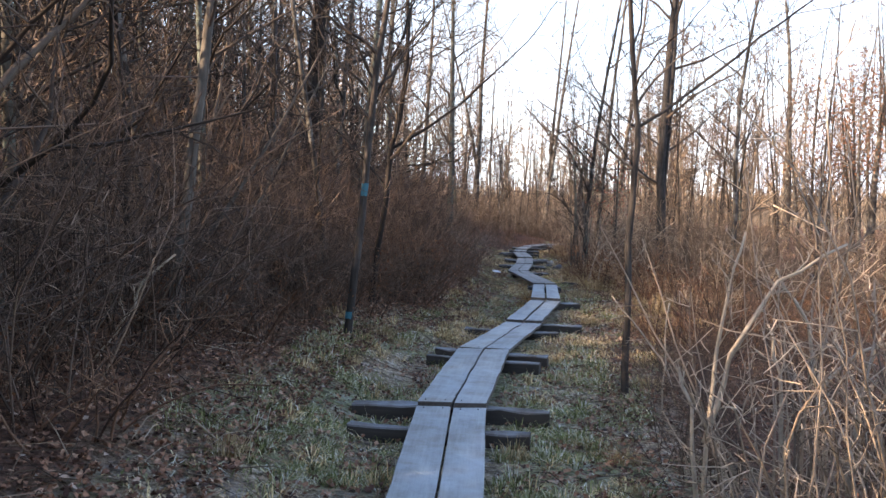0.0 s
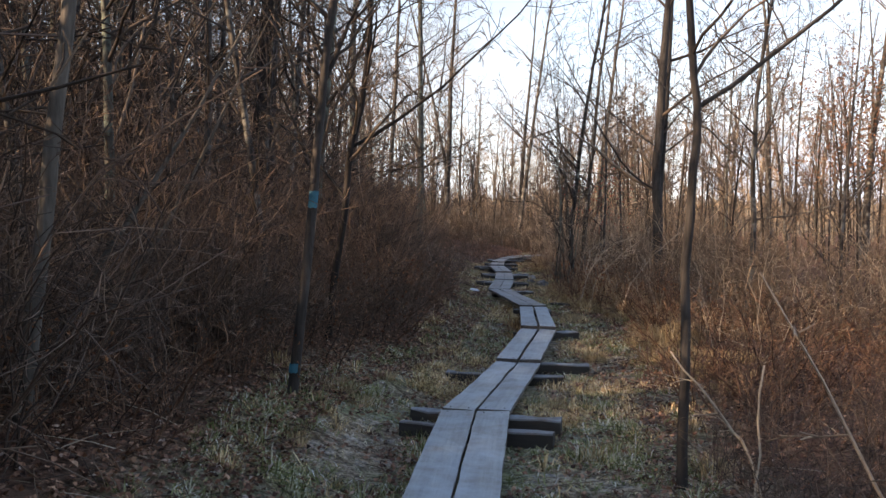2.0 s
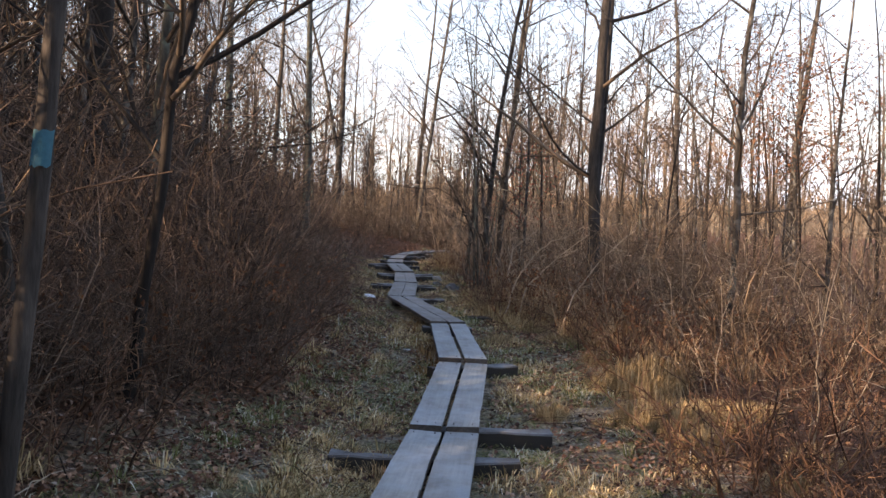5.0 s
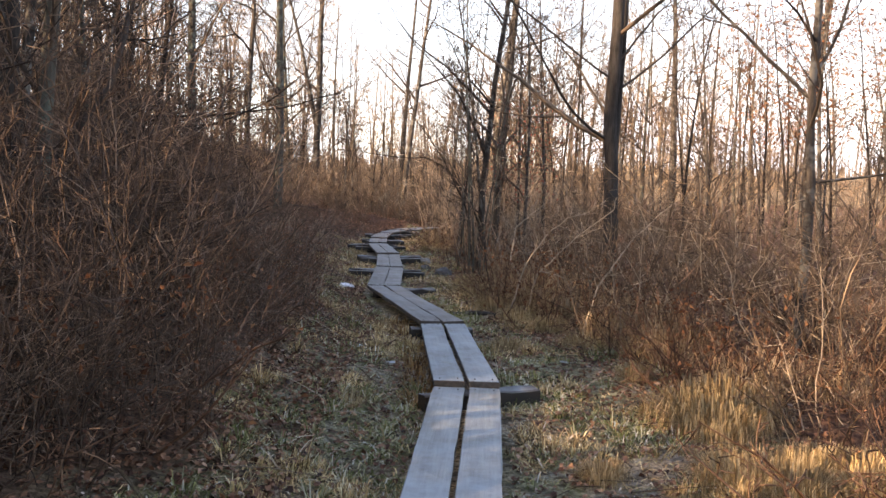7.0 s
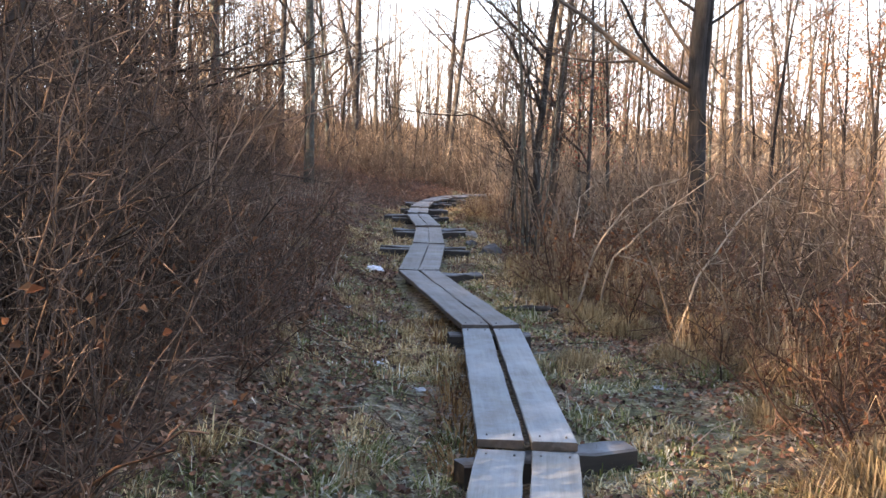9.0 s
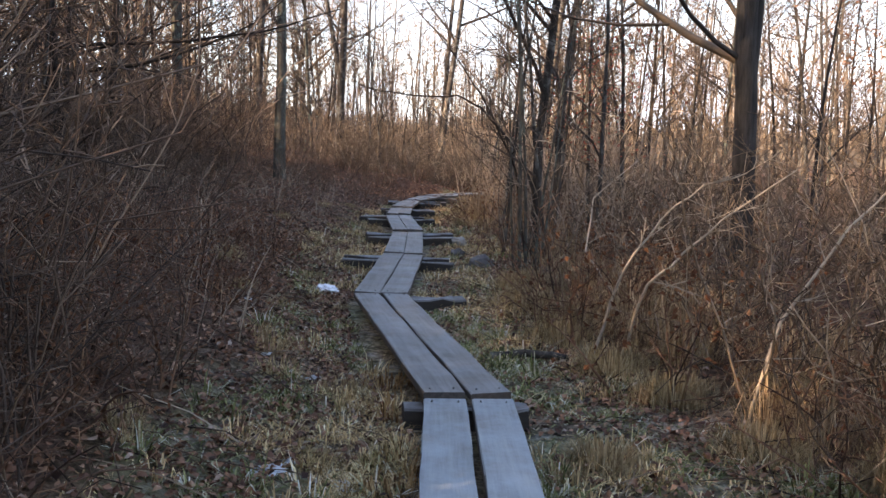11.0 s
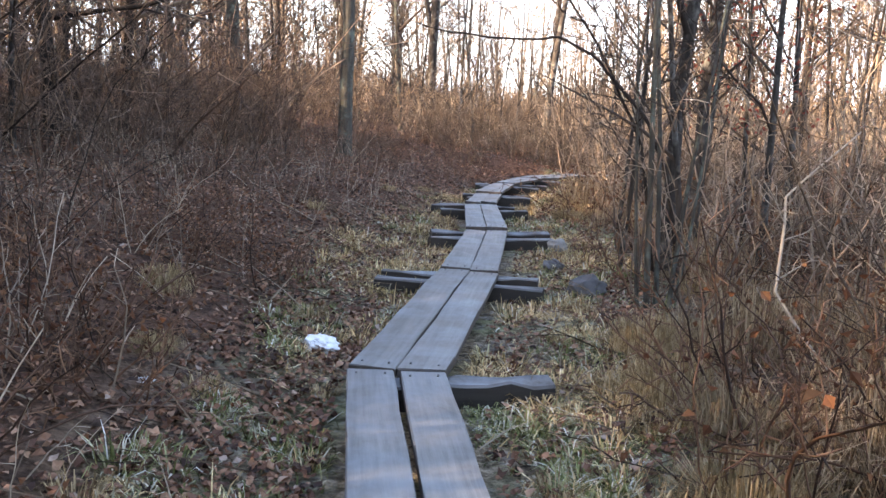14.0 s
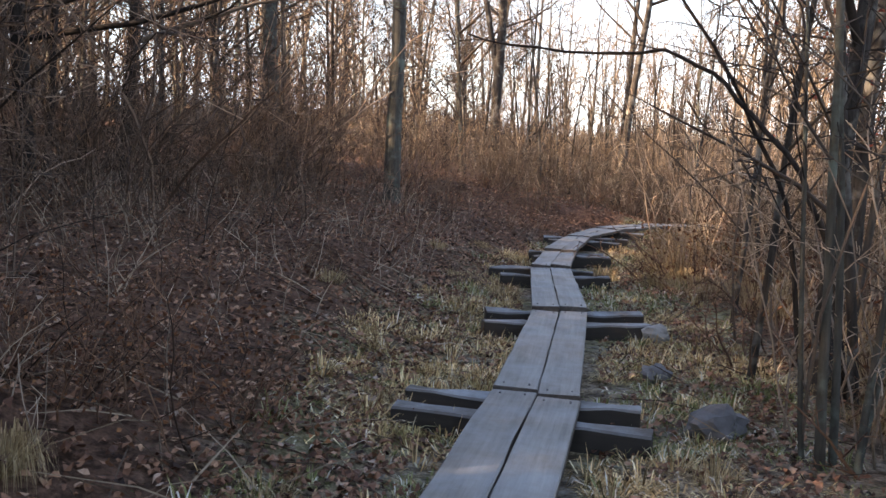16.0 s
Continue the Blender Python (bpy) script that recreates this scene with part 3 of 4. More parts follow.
key_tree(8.0, 44.0, 118, 15, 0.13, limbs=15, low=0.25, lean=(0.06, 0.0))
key_tree(16.5, 36.5, 119, 14, 0.15, limbs=15, low=0.25)
key_tree(20.0, 55.0, 120, 17, 0.22, limbs=16, low=0.25)
key_tree(-0.9, 43.5, 121, 15, 0.12, limbs=15, low=0.25)
for k, (dx, dy, lx, r, h) in enumerate(((0, 0, -0.05, 0.024, 6.0), (0.07, 0.05, 0.0, 0.02, 5.6), (0.13, -0.05, 0.06, 0.018, 4.8), (-0.04, 0.1, -0.1, 0.014, 4.2), (0.2, 0.15, 0.14, 0.014, 4.0))):
    key_tree(3.4 + dx, 23.9 + dy, 130 + k, h, r, lean=(lx, 0.02), mat=BARK_MOSS, limbs=12, depth=2, low=0.3, thin=0.004, label="lichened greenish stem of a multi-stemmed thicket tree", group="thicket stems")
for k, (x, y, h, r, lx) in enumerate(((3.5, 25.6, 6, 0.025, 0.05), (3.9, 24.9, 6.5, 0.03, -0.1), (4.2, 26.0, 6, 0.028, 0.1), (4.6, 25.2, 7, 0.035, 0.0), (3.8, 27.4, 6, 0.024, 0.08), (4.4, 29.0, 6.5, 0.028, -0.05), (5.4, 26.8, 7, 0.035, 0.05))):
    key_tree(x, y, 140 + k, h, r, lean=(lx, 0.0), mat=BARK_GREY, limbs=12, depth=2, low=0.2, thin=0.004, label="thin upright sapling in the thicket", group="saplings")

# blue blazes painted round the front of its trunk, one at eye height and a small one at the foot
def painted_blaze(x, z, radius, tall, arc):
    bz = Geo()
    for k in range(7):
        w = radians(-90 + (k - 3) * arc / 6)
        ragged = 0.006 * math.sin(k * 2.3)
        for zc in (ragged, tall + ragged * 0.7):
            bz.v.append(Vector((radius * math.cos(w) + 0.09 * zc, radius * math.sin(w), zc)))
    for k in range(6):
        bz.f.append((k * 2, k * 2 + 2, k * 2 + 3, k * 2 + 1))
    ob = part("painted_blaze", bz.mesh("painted_blaze", BLAZE), blazed, "flaking blue painted trail mark")
    ob.location = (x, 0, z)


painted_blaze(0.164, 1.73 - ground_z(-1.02, 10.2), 0.047, 0.135, 105)
painted_blaze(0.03, 0.4 - ground_z(-1.02, 10.2), 0.055, 0.075, 80)

PROTOS = []
for k in range(9):
    rr = random.Random(300 + k)
    mat = (BARK_GREY, BARK_DARK, BARK_MOSS)[k % 3]
    PROTOS.append(tree_meshes(300 + k, rr.uniform(9, 14), rr.uniform(0.04, 0.08), (rr.uniform(-0.06, 0.08), rr.uniform(-0.05, 0.05)), 22, 3, mat, 0.16, 0.0085, reach=0.34))
SAPLINGS = [tree_meshes(330 + k, 5.5 + 0.6 * k, 0.028 + 0.004 * k, (0.04 * (k - 2), 0.02), 13, 2, (BARK_GREY, BARK_DARK)[k % 2], 0.15, 0.004) for k in range(5)]

rng = random.Random(17)
placed = list(KEY_TREES)


def scatter(count, xr, yr, meshes, label, group, apart, gap, scale=(0.85, 1.2), also=None, joined=""):
    """Trees strewn over a stretch; those too deep in the woods to pick apart are joined."""
    done = tries = 0
    heap = {}
    while done < count and tries < count * 30:
        tries += 1
        x, y = rng.uniform(*xr), rng.uniform(*yr)
        l, r = edges(y)
        if l - gap < x < r + gap and -12 < y < 38:
            continue
        if also and not also(x, y):
            continue
        if any((x - a) ** 2 + (y - b) ** 2 < apart * apart for a, b in placed):
            continue
        placed.append((x, y))
        trunk, crown = rng.choice(meshes)
        if joined:
            m = np.array(pose(x, y, ground_z(x, y), rng.uniform(-2, 2), rng.uniform(-2, 2), rng.uniform(0, 360)) @ Matrix.Diagonal((*([rng.uniform(*scale)] * 3), 1)))
            for key, me in (("trunk", trunk), ("twigs", crown)):
                verts, faces, mats = heap.setdefault(key, ([], [], me.materials[0]))
                co = np.empty(len(me.vertices) * 3)
                me.vertices.foreach_get("co", co)
                base = sum(len(v) for v in verts)
                verts.append(co.reshape(-1, 3) @ m[:3, :3].T + m[:3, 3])
                faces += [tuple(i + base for i in p.vertices) for p in me.polygons]
            done += 1
            continue
        t = thing("tree", x, y, ground_z(x, y), label, "tree", group)
        t.matrix_basis = pose(x, y, ground_z(x, y), rng.uniform(-2, 2), rng.uniform(-2, 2), rng.uniform(0, 360)) @ Matrix.Diagonal((*([rng.uniform(*scale)] * 3), 1))
        part("trunk", trunk, t)
        part("crown", crown, t)
        done += 1
    top = None
    for key, (verts, faces, mat) in heap.items():
        me = bpy.data.meshes.new(key)
        me.from_pydata(np.concatenate(verts).tolist(), [], faces)
        me.materials.append(mat)
        me.shade_smooth()
        if top is None:
            top = tagged(new(joined, me), label, "woods", kind="stuff")
        else:
            tagged(part(key, me, top), kind="stuff")


def sky_lane(x, y):
    """The open lane ahead, where only low growth stands before the sky."""
    return y > 36 and 0.03 * y < x < 0.19 * y


def outside_lane(x, y):
    return not sky_lane(x, y)


def deep_left(x, y):
    """Woods ahead on the hillside, past the slant of the sun's rays on the far brush."""
    return y - 0.4 * x > 43 and not sky_lane(x, y)


scatter(62, (-20, -1.5), (5, 42), PROTOS, TREE_LABEL, "bare trees", 1.4, 0.7)
scatter(60, (-26, 1), (30, 64), PROTOS, "dense slender bare trees deep on the hillside", "", 1.1, 0.6, also=deep_left, joined="deep_woods")
scatter(27, (6.5, 34), (24, 62), PROTOS, TREE_LABEL, "bare trees", 2.4, 2.6, (0.75, 1.1), outside_lane)
scatter(26, (-4, 20), (44, 66), PROTOS, TREE_LABEL, "bare trees", 1.5, 0.6, (0.6, 0.95), outside_lane)
scatter(16, (0, 14), (42, 66), PROTOS, "low slender bare tree in sunlight", "bare trees", 1.3, 0.6, (0.42, 0.58), sky_lane)
scatter(56, (-12, -1.2), (2, 40), SAPLINGS, "thin bare sapling among the brush", "saplings", 0.5, 0.2, also=outside_lane)
scatter(22, (5, 18), (14, 44), SAPLINGS, "thin bare sapling among the brush", "saplings", 0.7, 2.4, (0.7, 1.15))
scatter(26, (0, 10), (37.5, 50), SAPLINGS, "thin bare sapling in sunlight", "saplings", 0.5, 0.3, (0.6, 0.9))
scatter(16, (-17, -8), (10, 22), PROTOS, TREE_LABEL, "bare trees", 1.2, 0.9)
scatter(18, (-14, -4.5), (15.5, 25), PROTOS, TREE_LABEL, "bare trees", 1.0, 0.9)
scatter(44, (-12, -2.2), (11, 30), SAPLINGS, "tall thin bare saplings among the hillside brush", "", 0.4, 0.9, (1.1, 1.7), joined="hillside_saplings")
scatter(16, (4.5, 20), (22, 44), SAPLINGS, "tall thin bare saplings behind the tan brush", "", 0.6, 1.8, (0.9, 1.4), outside_lane, joined="sunlit_saplings")

# far woods, one mass of thin trunks and twigs
FAR = [tree_meshes(360 + k, 9 + k, 0.08 + 0.012 * k, (0.02 * (k - 1), 0), 19, 2, BARK_GREY, 0.16, 0.014) for k in range(4)]
PLAIN = [tree_meshes(370 + k, 9 + k, 0.08 + 0.012 * k, (0.02 * (k - 1), 0), 16, 1, BARK_GREY, 0.1, 0.014) for k in range(3)]


def far_woods(name, count, xr, yr, label, kinds=FAR):
    # trunks and twigs swapped to paler bark: sunlight put into the colour
    for slot, mat in ((0, BARK_PALE), (1, TWIG_FAR_LIT)):
        r2 = random.Random(len(name) * 7 + count)
        arrays = []
        for tk in kinds:
            me = tk[slot]
            co = np.empty(len(me.vertices) * 3)
            me.vertices.foreach_get("co", co)
            arrays.append((co.reshape(-1, 3), [tuple(p.vertices) for p in me.polygons]))
        verts, faces, base = [], [], 0
        for _ in range(count):
            x, y = r2.uniform(*xr), r2.uniform(*yr)
            co, fs = r2.choice(arrays)
            a, s = r2.uniform(0, 6.28), r2.uniform(0.7, 1.1)*(1.25 if x > 9 and y < 8 else 1.0) * (0.95 if sky_lane(x, y) else 1.15)
            ca, sa2 = math.cos(a) * s, math.sin(a) * s
            q = np.column_stack([co[:, 0] * ca - co[:, 1] * sa2 + x, co[:, 0] * sa2 + co[:, 1] * ca + y, co[:, 2] * s + ground_z(x, min(y, 94)) - 0.1])
            verts.append(q)
            faces += [tuple(i + base for i in f) for f in fs]
            base += len(q)
        me = bpy.data.meshes.new(name)
        me.from_pydata(np.concatenate(verts).tolist(), [], faces)
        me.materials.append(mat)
        if slot == 0:
            top = tagged(new(name, me), label, "woods", kind="stuff")
        else:
            tagged(part("twigs", me, top), kind="stuff")


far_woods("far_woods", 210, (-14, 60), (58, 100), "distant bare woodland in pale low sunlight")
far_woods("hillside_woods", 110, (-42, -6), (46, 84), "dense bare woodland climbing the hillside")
# mostly unseen trees, added to break up the sunlight
far_woods("sunward_woods", 60, (-70, -16), (-30, 36), "bare woodland added between the trail and the low sun to dapple its light", PLAIN)
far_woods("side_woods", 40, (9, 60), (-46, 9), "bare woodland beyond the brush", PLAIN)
# unseen trees, added to cast shade over the start of the trail
far_woods("near_rear_woods", 56, (-20, -4), (-9, 5.5), "bare woodland added out of view behind the start to shade the trail", PLAIN)
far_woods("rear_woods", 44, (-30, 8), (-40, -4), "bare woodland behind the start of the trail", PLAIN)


# ---- distant treeline ----
def treeline():
    """The edge of the far woods all round: a ragged band of close-set crowns."""
    r2 = random.Random(8)
    g = Geo()
    steps = 3600
    for row in range(2):
        base = len(g.v)
        for i in range(steps):
            a = 2 * math.pi * i / steps
            rad = 112 + 9 * row + 3 * noise.noise((math.cos(a) * 6, math.sin(a) * 6, row * 5))
            x, y = rad * math.sin(a), 20 + rad * math.cos(a)
            low = ground_z(max(-44, min(44, x)), max(-40, min(94, y)))
            top = 4.2 + 1.6 * row + 1.6 * noise.noise((math.cos(a) * 14, math.sin(a) * 14, 2 + row)) + r2.uniform(-1.6, 1.6)
            g.v += [Vector((x, y, low - 1)), Vector((x, y, low + top * 0.62 + r2.uniform(-0.5, 0.5))), Vector((x + r2.uniform(-0.2, 0.2), y, low + top))]
        for i in range(steps):
            k, n = base + 3 * i, base + 3 * ((i + 1) % steps)
            g.f.append((k, n, n + 1, k + 1))
            g.f.append((k + 1, n + 1, k + 2))
    tagged(new("backdrop", g.mesh("backdrop", TREELINE, False)), "distant treeline of bare woods round the place", "backdrop", kind="structure")


treeline()


# ---- shrubs ----
def shrub_meshes(seed, stems, height, spread, lean, mat, thin=0.0032, shoots=6, subs=2, base=0.35, thick=0.008, bend=0.3, arms=5, reach=0.36):
    """A shrub as a few arms, each a sheaf of crooked stems with their twigs."""
    rng = random.Random(seed)
    made = []
    for arm in range(arms):
        g = Geo()
        for _ in range(max(1, stems // arms)):
            a = 6.283 * (arm + rng.random() * 1.3) / arms
            r = base * math.sqrt(rng.random())
            h = height * rng.uniform(0.5, 1.12)
            out = rng.uniform(0, spread)
            d = Vector((math.cos(a) * out + lean[0], math.sin(a) * out + lean[1], 1))
            pts, radii = wander((r * math.cos(a), r * math.sin(a), -0.05), d, h, thick * rng.uniform(0.6, 1.25), thin, 6, rng, -0.05, bend)
            g.tube(pts, radii, 3)
            branchlets(g, pts, radii, shoots, h * reach, rng, 1 if subs else 0, thin, (0.5, 1.4), 0.15, 0.0)
        made.append(g.mesh("branch", mat))
    return made


def leafy_mesh(seed, count, radius, height, size, mat):
    rng = random.Random(seed)
    g = Geo()
    for _ in range(count):
        p = Vector((rng.gauss(0, radius * 0.5), rng.gauss(0, radius * 0.5), height * rng.uniform(0.15, 1)))
        d = Vector((rng.uniform(-1, 1), rng.uniform(-1, 1), rng.uniform(-1, 0.4))).normalized()
        s = d.orthogonal().normalized()
        g.leaf(p, d, s, size * rng.uniform(0.6, 1.2), size * 0.3)
    return g.mesh("leaf_spray", mat, False)


GREY_SHRUBS = [shrub_meshes(400 + k, 15, 1.75 + 0.17 * k, 0.8, (0.12, 0), SHRUB_GREY) for k in range(4)]
RED_SHRUBS = [shrub_meshes(410 + k, 11, 0.6 + 0.1 * k, 1.2, (0, 0), SHRUB_RED, shoots=5) for k in range(3)]
TAN_SHRUBS = [shrub_meshes(420 + k, 15, 1.35 + 0.15 * k, 0.75, (-0.06, 0), SHRUB_TAN) for k in range(4)]
CANES = [shrub_meshes(430 + k, 12, 2.0 + 0.2 * k, 0.4, (0, 0), SHRUB_PALE, shoots=5, base=0.5, thick=0.0105, bend=0.27, reach=0.2) for k in range(3)]
STALKS = [shrub_meshes(450 + k, 16, 0.5 + 0.12 * k, 0.7, (0, 0), SHRUB_PALE, thin=0.0018, shoots=3, subs=0, base=0.45, thick=0.0038, bend=0.22, reach=0.3) for k in range(3)]
DEAD = [leafy_mesh(440 + k, 150, 0.7, 0.7, 0.042, RUSSET) for k in range(2)]

rng = random.Random(23)


def overhangs(me, m):
    """Whether a branch would reach across the trodden line, where walkers break it off."""
    co = np.empty(len(me.vertices) * 3)
    me.vertices.foreach_get("co", co)
    m = np.array(m)
    w = co.reshape(-1, 3) @ m[:3, :3].T + m[:3, 3]
    over = (np.abs(w[:, 0] - np.interp(w[:, 1], PATH_Y, PATH_X)) < 0.72) & (w[:, 2] > 0.6) & (w[:, 1] < 24)
    return bool(over.any())


def shrubs(count, where, meshes, label, group, scale=(0.8, 1.25), leaves=0.0, name="shrub", gap=None):
    """Bushes at places drawn from where(), which gives x and y."""
    done = tries = 0
    while done < count and tries < count * 20:
        tries += 1
        x, y = where()
        if not clear_of_walk(x, y, gap or (1.85 if name == "shrub" else 1.05)):
            continue
        s = thing(name, x, y, ground_z(x, y), label, "shrub", group)
        s.matrix_basis = s.matrix_basis @ pose(0, 0, 0, rng.uniform(-6, 6), rng.uniform(-6, 6), rng.uniform(0, 360)) @ Matrix.Diagonal((*([rng.uniform(*scale)] * 3), 1))
        kept = [me for me in rng.choice(meshes) if not overhangs(me, s.matrix_basis)]
        if not kept:
            bpy.data.objects.remove(s)
            continue
        for me in kept:
            part("branch", me, s)
        if rng.random() < leaves:
            tagged(part("leaf_spray", rng.choice(DEAD), s, "curled dead russet leaves"), kind="stuff")
        done += 1


def beside(side, near, far, y0, y1, power=1.6):
    def where():
        y = rng.uniform(y0, y1)
        l, r = edges(y)
        d = near + (far - near) * rng.random() ** power
        return ((l - d) if side < 0 else (r + d)), y
    return where


GREY_L = "dense leafless grey-brown shrub of thin crossing twigs"
TAN_L = "leafless tan shrub of thin arching stems"
RED_L = "low russet bramble with dry stems"
shrubs(92, beside(-1, 0.3, 3.4, 4.5, 18.3, 1.2), GREY_SHRUBS, GREY_L, "grey shrubs")
shrubs(84, beside(-1, -0.1, 1.6, 8.5, 18.6, 1.1), GREY_SHRUBS, "low leafless grey-brown shrub at the trail edge", "grey shrubs", scale=(0.4, 0.7), gap=1.0)
shrubs(34, beside(-1, -0.2, 1.8, 16.5, 24, 1.0), RED_SHRUBS, RED_L, "low brambles", scale=(0.5, 0.85), leaves=0.35, gap=0.9, name="bramble")
shrubs(40, beside(-1, 2.7, 6.0, 20, 38, 1.2), GREY_SHRUBS, GREY_L, "grey shrubs")
shrubs(64, beside(-1, 0.0, 2.4, 4.5, 21), RED_SHRUBS, RED_L, "low brambles", leaves=0.12, name="bramble")
shrubs(34, beside(-1, 0.3, 3.4, 21, 36), RED_SHRUBS, RED_L, "low brambles", scale=(0.4, 0.75), leaves=0.3, name="bramble")
shrubs(14, beside(1, 0.2, 2.4, 10.3, 13.5), RED_SHRUBS, RED_L, "low brambles", scale=(0.9, 1.3), name="bramble")
shrubs(26, beside(1, 0.1, 2.4, 5.6, 10.2, 1.1), GREY_SHRUBS, "low tangled grey shrub in the shade", "grey shrubs", scale=(0.34, 0.52), gap=1.15, name="low_shrub")
shrubs(26, beside(1, 0.4, 3.2, 11.5, 18, 1.1), RED_SHRUBS, "low russet bramble glowing in the sun", "low brambles", scale=(0.7, 1.15), leaves=0.3, name="bramble")
shrubs(74, beside(1, 0.45, 4.2, 12.5, 38, 1.3), TAN_SHRUBS, TAN_L, "tan shrubs")
shrubs(48, beside(1, 0.15, 2.2, 12.5, 36), RED_SHRUBS, RED_L, "low brambles", leaves=0.2, name="bramble")
shrubs(22, beside(1, 0.2, 1.8, 3.2, 4.7), CANES, "tall pale crooked canes", "tall canes", scale=(0.7, 1.0), name="cane_clump")
shrubs(26, beside(1, 0.3, 2.6, 22.5, 36), CANES, "tall pale upright canes", "tall canes", scale=(0.8, 1.15), name="cane_clump")
shrubs(34, lambda: (rng.uniform(-0.5, 6), rng.uniform(35.2, 38.4)), RED_SHRUBS + TAN_SHRUBS, "sunlit tan brush beyond the bend of the boardwalk", "far brush", scale=(0.6, 1.0))
shrubs(34, lambda: (rng.uniform(-1.5, 9), rng.uniform(37.5, 42)), TAN_SHRUBS, "sunlit tan brush beyond the bend of the boardwalk", "far brush", scale=(0.8, 1.3))


def thicket(name, count, where, meshes, label, scale, seed):
    """Brush too far back to pick apart, joined."""
    r2 = random.Random(seed)
    flat = [me for sh in meshes for me in sh]
    arrays = []
    for me in flat:
        co = np.empty(len(me.vertices) * 3)
        me.vertices.foreach_get("co", co)
        arrays.append((co.reshape(-1, 3), [tuple(p.vertices) for p in me.polygons]))
    verts, faces, base = [], [], 0
    for _ in range(count * 3):
        x, y = where()
        co, fs = r2.choice(arrays)
        a, s = r2.uniform(0, 6.28), r2.uniform(*scale)
        ca, sa2 = math.cos(a) * s, math.sin(a) * s
        q = np.column_stack([co[:, 0] * ca - co[:, 1] * sa2 + x, co[:, 0] * sa2 + co[:, 1] * ca + y, co[:, 2] * s + ground_z(x, y)])
        verts.append(q)
        faces += [tuple(i + base for i in f) for f in fs]
        base += len(q)
    me = bpy.data.meshes.new(name)
    me.from_pydata(np.concatenate(verts).tolist(), [], faces)
    me.materials.append(flat[0].materials[0])
    tagged(new(name, me), label, "brush", kind="stuff")


thicket("hillside_brush", 110, beside(-1, 2.6, 13, 4.5, 33, 1.0), GREY_SHRUBS, "leafless grey brush climbing the hillside", (1.3, 2.1), 1)
thicket("dry_stalks", 120, beside(-1, 0.1, 6.0, 18.5, 34, 1.1), STALKS, "thin pale dead stalks standing over the fallen leaves", (0.6, 1.15), 14)
thicket("slope_brush", 110, beside(-1, 0.9, 7.0, 21, 36, 1.0), GREY_SHRUBS, "low grey brush scattered over the leafy slope", (0.4, 0.75), 7)
thicket("tall_hillside_brush", 80, beside(-1, 4.5, 14, 12, 29, 1.0), GREY_SHRUBS, "tall fine leafless growth on the hillside", (1.7, 2.4), 9)
thicket("tall_far_brush", 36, lambda: (rng.uniform(-6, 9), rng.uniform(48, 70)), TAN_SHRUBS, "tall fine leafless growth before the far woods", (1.5, 2.3), 10)
thicket("back_brush", 90, beside(1, 4.0, 18, 12, 44, 1.0), TAN_SHRUBS, "leafless tan brush reaching back from the trail", (0.8, 1.15), 2)
thicket("far_brush", 80, lambda: (rng.uniform(-6, 18), rng.uniform(42, 62)), TAN_SHRUBS, "sunlit tan brush before the far woods", (0.9, 1.3), 3)
thicket("side_brush", 30, lambda: (rng.uniform(4, 22), rng.uniform(-6, 12)), TAN_SHRUBS, "leafless tan brush on the sunny side", (1.0, 1.6), 4)
# unseen oversized brush, added to keep the sun off the first stretch
thicket("rear_bank_brush", 130, lambda: (rng.uniform(-14, -5.5), rng.uniform(-6, 7.4)), GREY_SHRUBS, "tall leafless brush added out of view behind the start to shade the trail", (2.2, 3.4), 12)


# ---- grass, turf, leaves ----
def blade(g, p, d, length, width, droop):
    side = Vector((-d.y, d.x, 0)).normalized() * width
    mid = p + d * (length * 0.55)
    tip = mid + (d + Vector((0, 0, -droop))).normalized() * (length * 0.45)
    i = len(g.v)
    g.v += [p - side, p + side, mid + side * 0.8, mid - side * 0.8, tip]
    g.f += [(i, i + 1, i + 2, i + 3), (i + 3, i + 2, i + 4)]


def tussock_mesh(seed, count, height, base, mat, open_=0.7, droop=1.0):
    """A clump of grass as three sheaves of blades."""
    rng = random.Random(seed)
    sheaves = [Geo(), Geo(), Geo()]
    for n in range(count):
        g = sheaves[n * 3 // count]
        a, r = (n / count + rng.uniform(-0.1, 0.1)) * 6.283, base * math.sqrt(rng.random())
        out = rng.uniform(0.05, open_)
        d = Vector((math.cos(a) * out, math.sin(a) * out, 1)).normalized()
        blade(g, Vector((r * math.cos(a), r * math.sin(a), -0.02)), d, height * rng.uniform(0.5, 1.1), rng.uniform(0.002, 0.0045), rng.uniform(0.5, 2.6) * droop)
    return [g.mesh("sheaf", mat, False) for g in sheaves]


TUSSOCKS = [tussock_mesh(500 + k, 620, 0.42 + 0.05 * k, 0.19, GOLD, 1.9, 3.2) for k in range(3)]
SMALL = [tussock_mesh(510 + k, 130, 0.2 + 0.04 * k, 0.13, GOLD, 1.2) for k in range(3)]

RUSTY = [tussock_mesh(530 + k, 90, 0.17, 0.11, RUST_GRASS, 1.5, 1.6) for k in range(2)]

WEEDS = [tussock_mesh(520 + k, 170, 0.62 + 0.08 * k, 0.26, WEED, 0.9) for k in range(3)]


